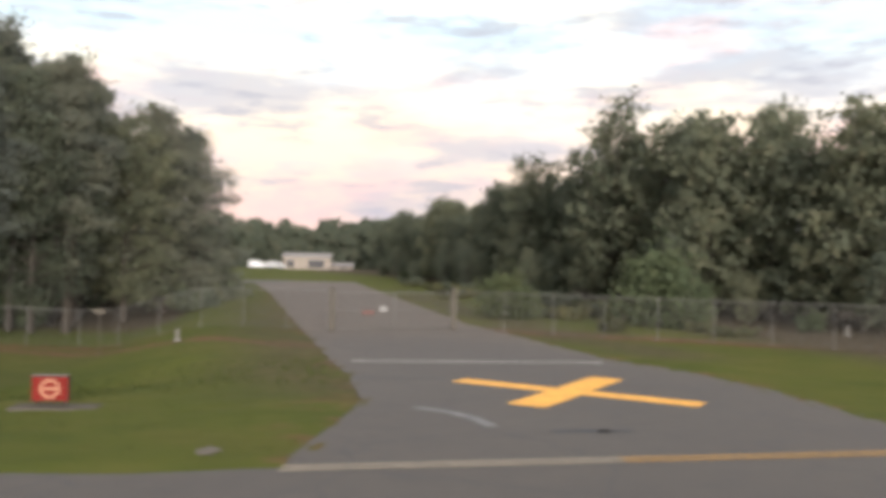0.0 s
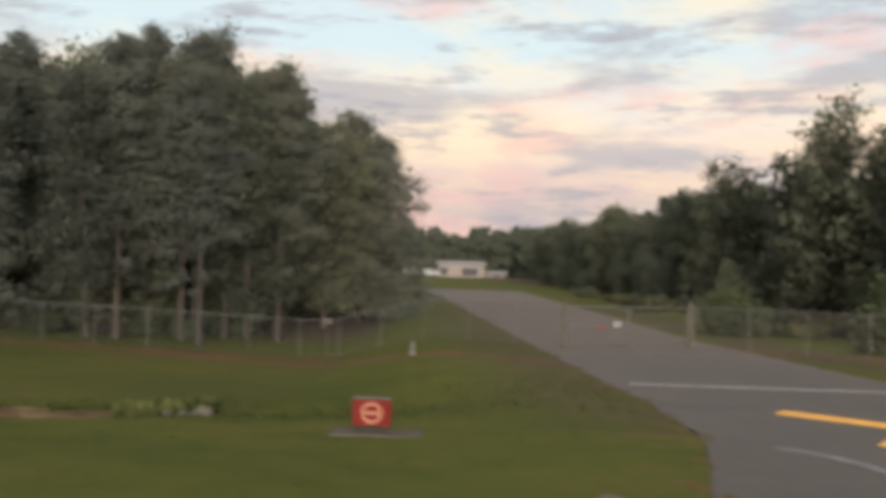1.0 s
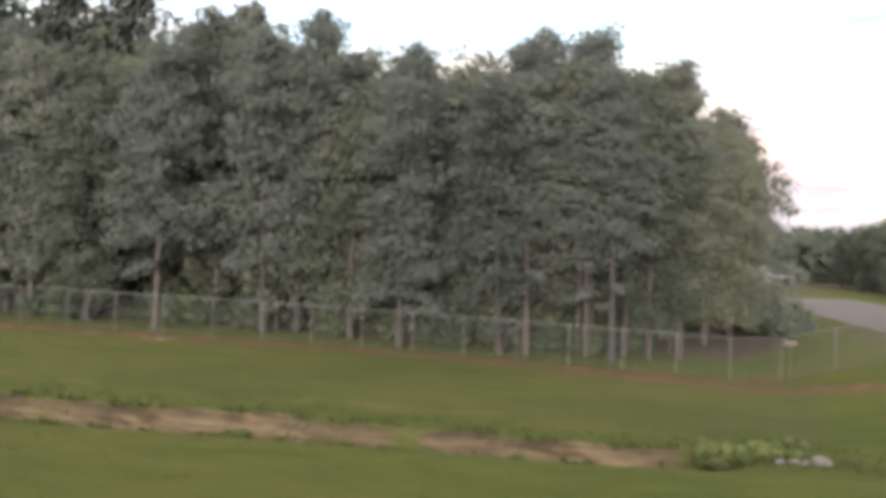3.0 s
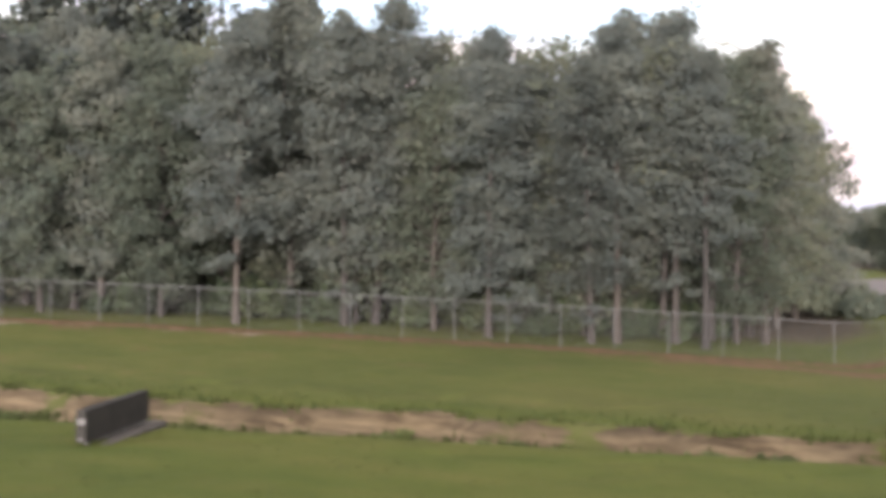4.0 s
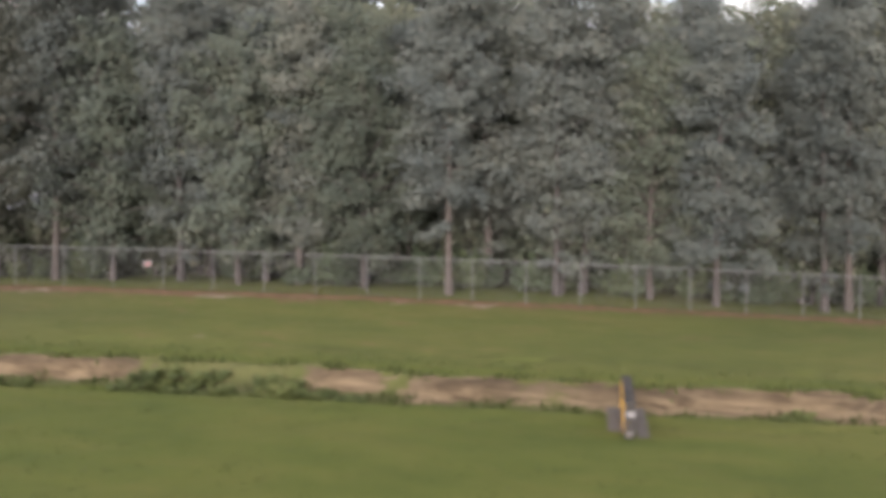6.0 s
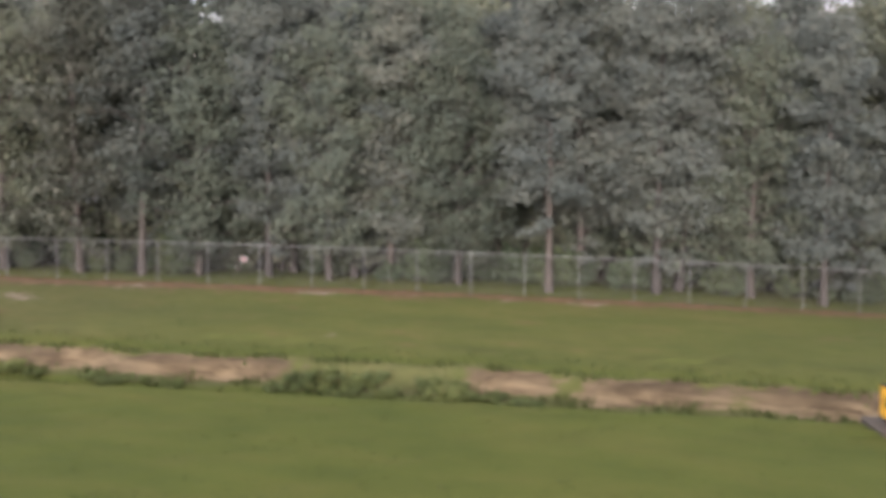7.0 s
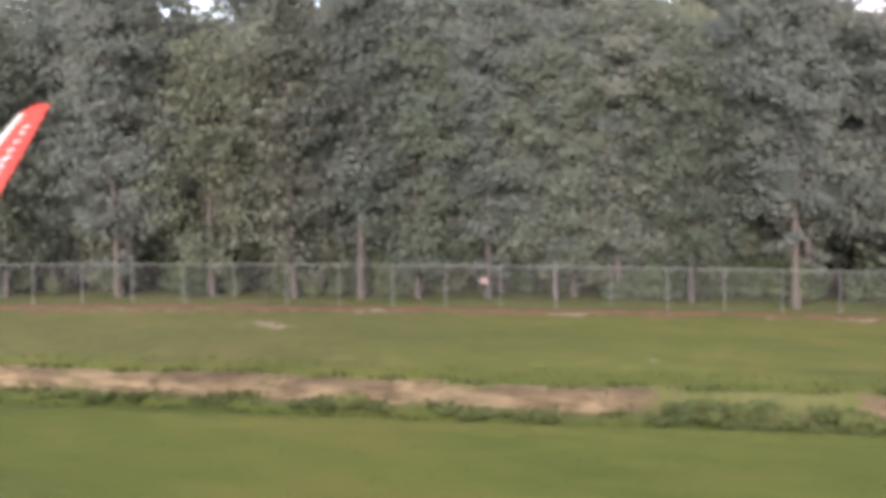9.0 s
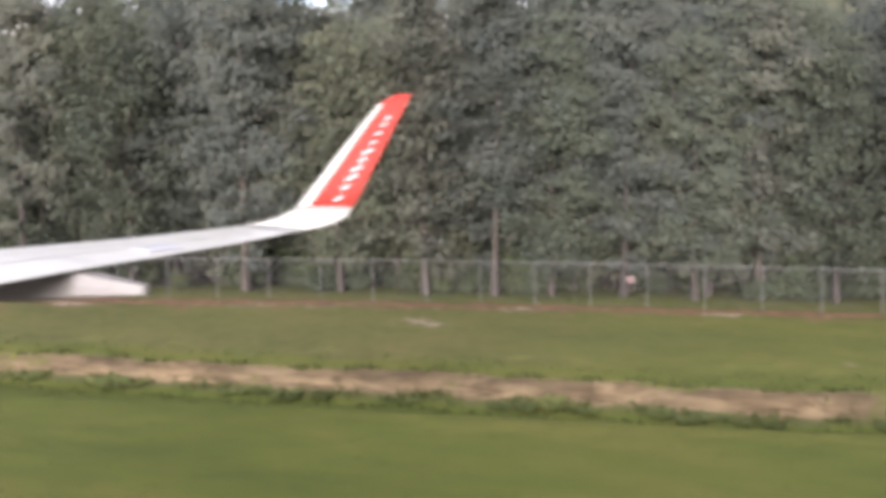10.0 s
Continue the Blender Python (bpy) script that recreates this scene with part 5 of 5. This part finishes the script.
    for te, w, hw, hh in ((8.3, -0.95, 0.05, 0.05), (7.7, -0.94, 0.20, 0.17), (6.9, -0.92, 0.24, 0.20), (6.3, -0.895, 0.21, 0.175), (5.8, -0.94, 0.14, 0.11), (5.42, -0.975, 0.085, 0.065)):
        rings.append([(-te, 10.6 + hw * math.copysign(abs(math.cos(a)) ** 0.28, math.cos(a)), w + hh * math.copysign(abs(math.sin(a)) ** 0.28, math.sin(a))) for a in [2 * math.pi * k / 20 for k in range(20)]])
    fairing = part("flap_track_fairing", loft(rings), FAIRING, t, "pale tapered flap-track fairing")
    fairing.data.polygons.foreach_set("use_smooth", [False] * len(fairing.data.polygons))
    # joints of flap, aileron and spoilers: thin dark seams on the skin
    def skin(v, c):
        """A point of the upper skin at span v and chord fraction c (1 at the trailing edge)."""
        for a, b in zip(panel, panel[1:]):
            if a[1] <= v <= b[1]:
                f = (v - a[1]) / (b[1] - a[1])
                te, _, w, chord, thick, _ = (p + (q - p) * f for p, q in zip(a, b))
                y = 5 * thick * (0.2969 * math.sqrt(c) - 0.126 * c - 0.3516 * c ** 2 + 0.2843 * c ** 3 - 0.1015 * c ** 4)
                return Vector((-(te + chord * (1 - c)), v, w + (y + 0.018 * math.sin(math.pi * c)) * chord + 0.004))

    def seam(points, wide):
        rows = []
        for i, p in enumerate(points):
            d = points[min(i + 1, len(points) - 1)] - points[max(i - 1, 0)]
            n = Vector((-d.y, d.x, 0)).normalized() * wide / 2
            rows += [p - n, p + n]
        part("seam", mesh_from("seam", rows, [(2 * i, 2 * i + 1, 2 * i + 3, 2 * i + 2) for i in range(len(points) - 1)], WING_GREY), None, t, "grey panel joint")

    seam([skin(3 + 0.4 * k, 0.74) for k in range(31)], 0.03)
    seam([skin(3 + 0.4 * k, 0.60) for k in range(25)], 0.02)
    seam([skin(3 + 0.4 * k, 0.16) for k in range(31)], 0.05)
    for v in (9.4, 10.9, 12.5, 14.6):
        seam([skin(v, 0.60 + 0.04 * k) for k in range(10)], 0.025)
    ob = part("hinge_plate", boxed(0.35, 0.75, 0.02, (0, 0, 0), 0.006), WING_GREY, t, "grey hinge plate")
    ob.matrix_basis = Matrix.Translation(skin(12.4, 0.84)) @ pose(0, 0, 0, 2, 8, -14)


wing()
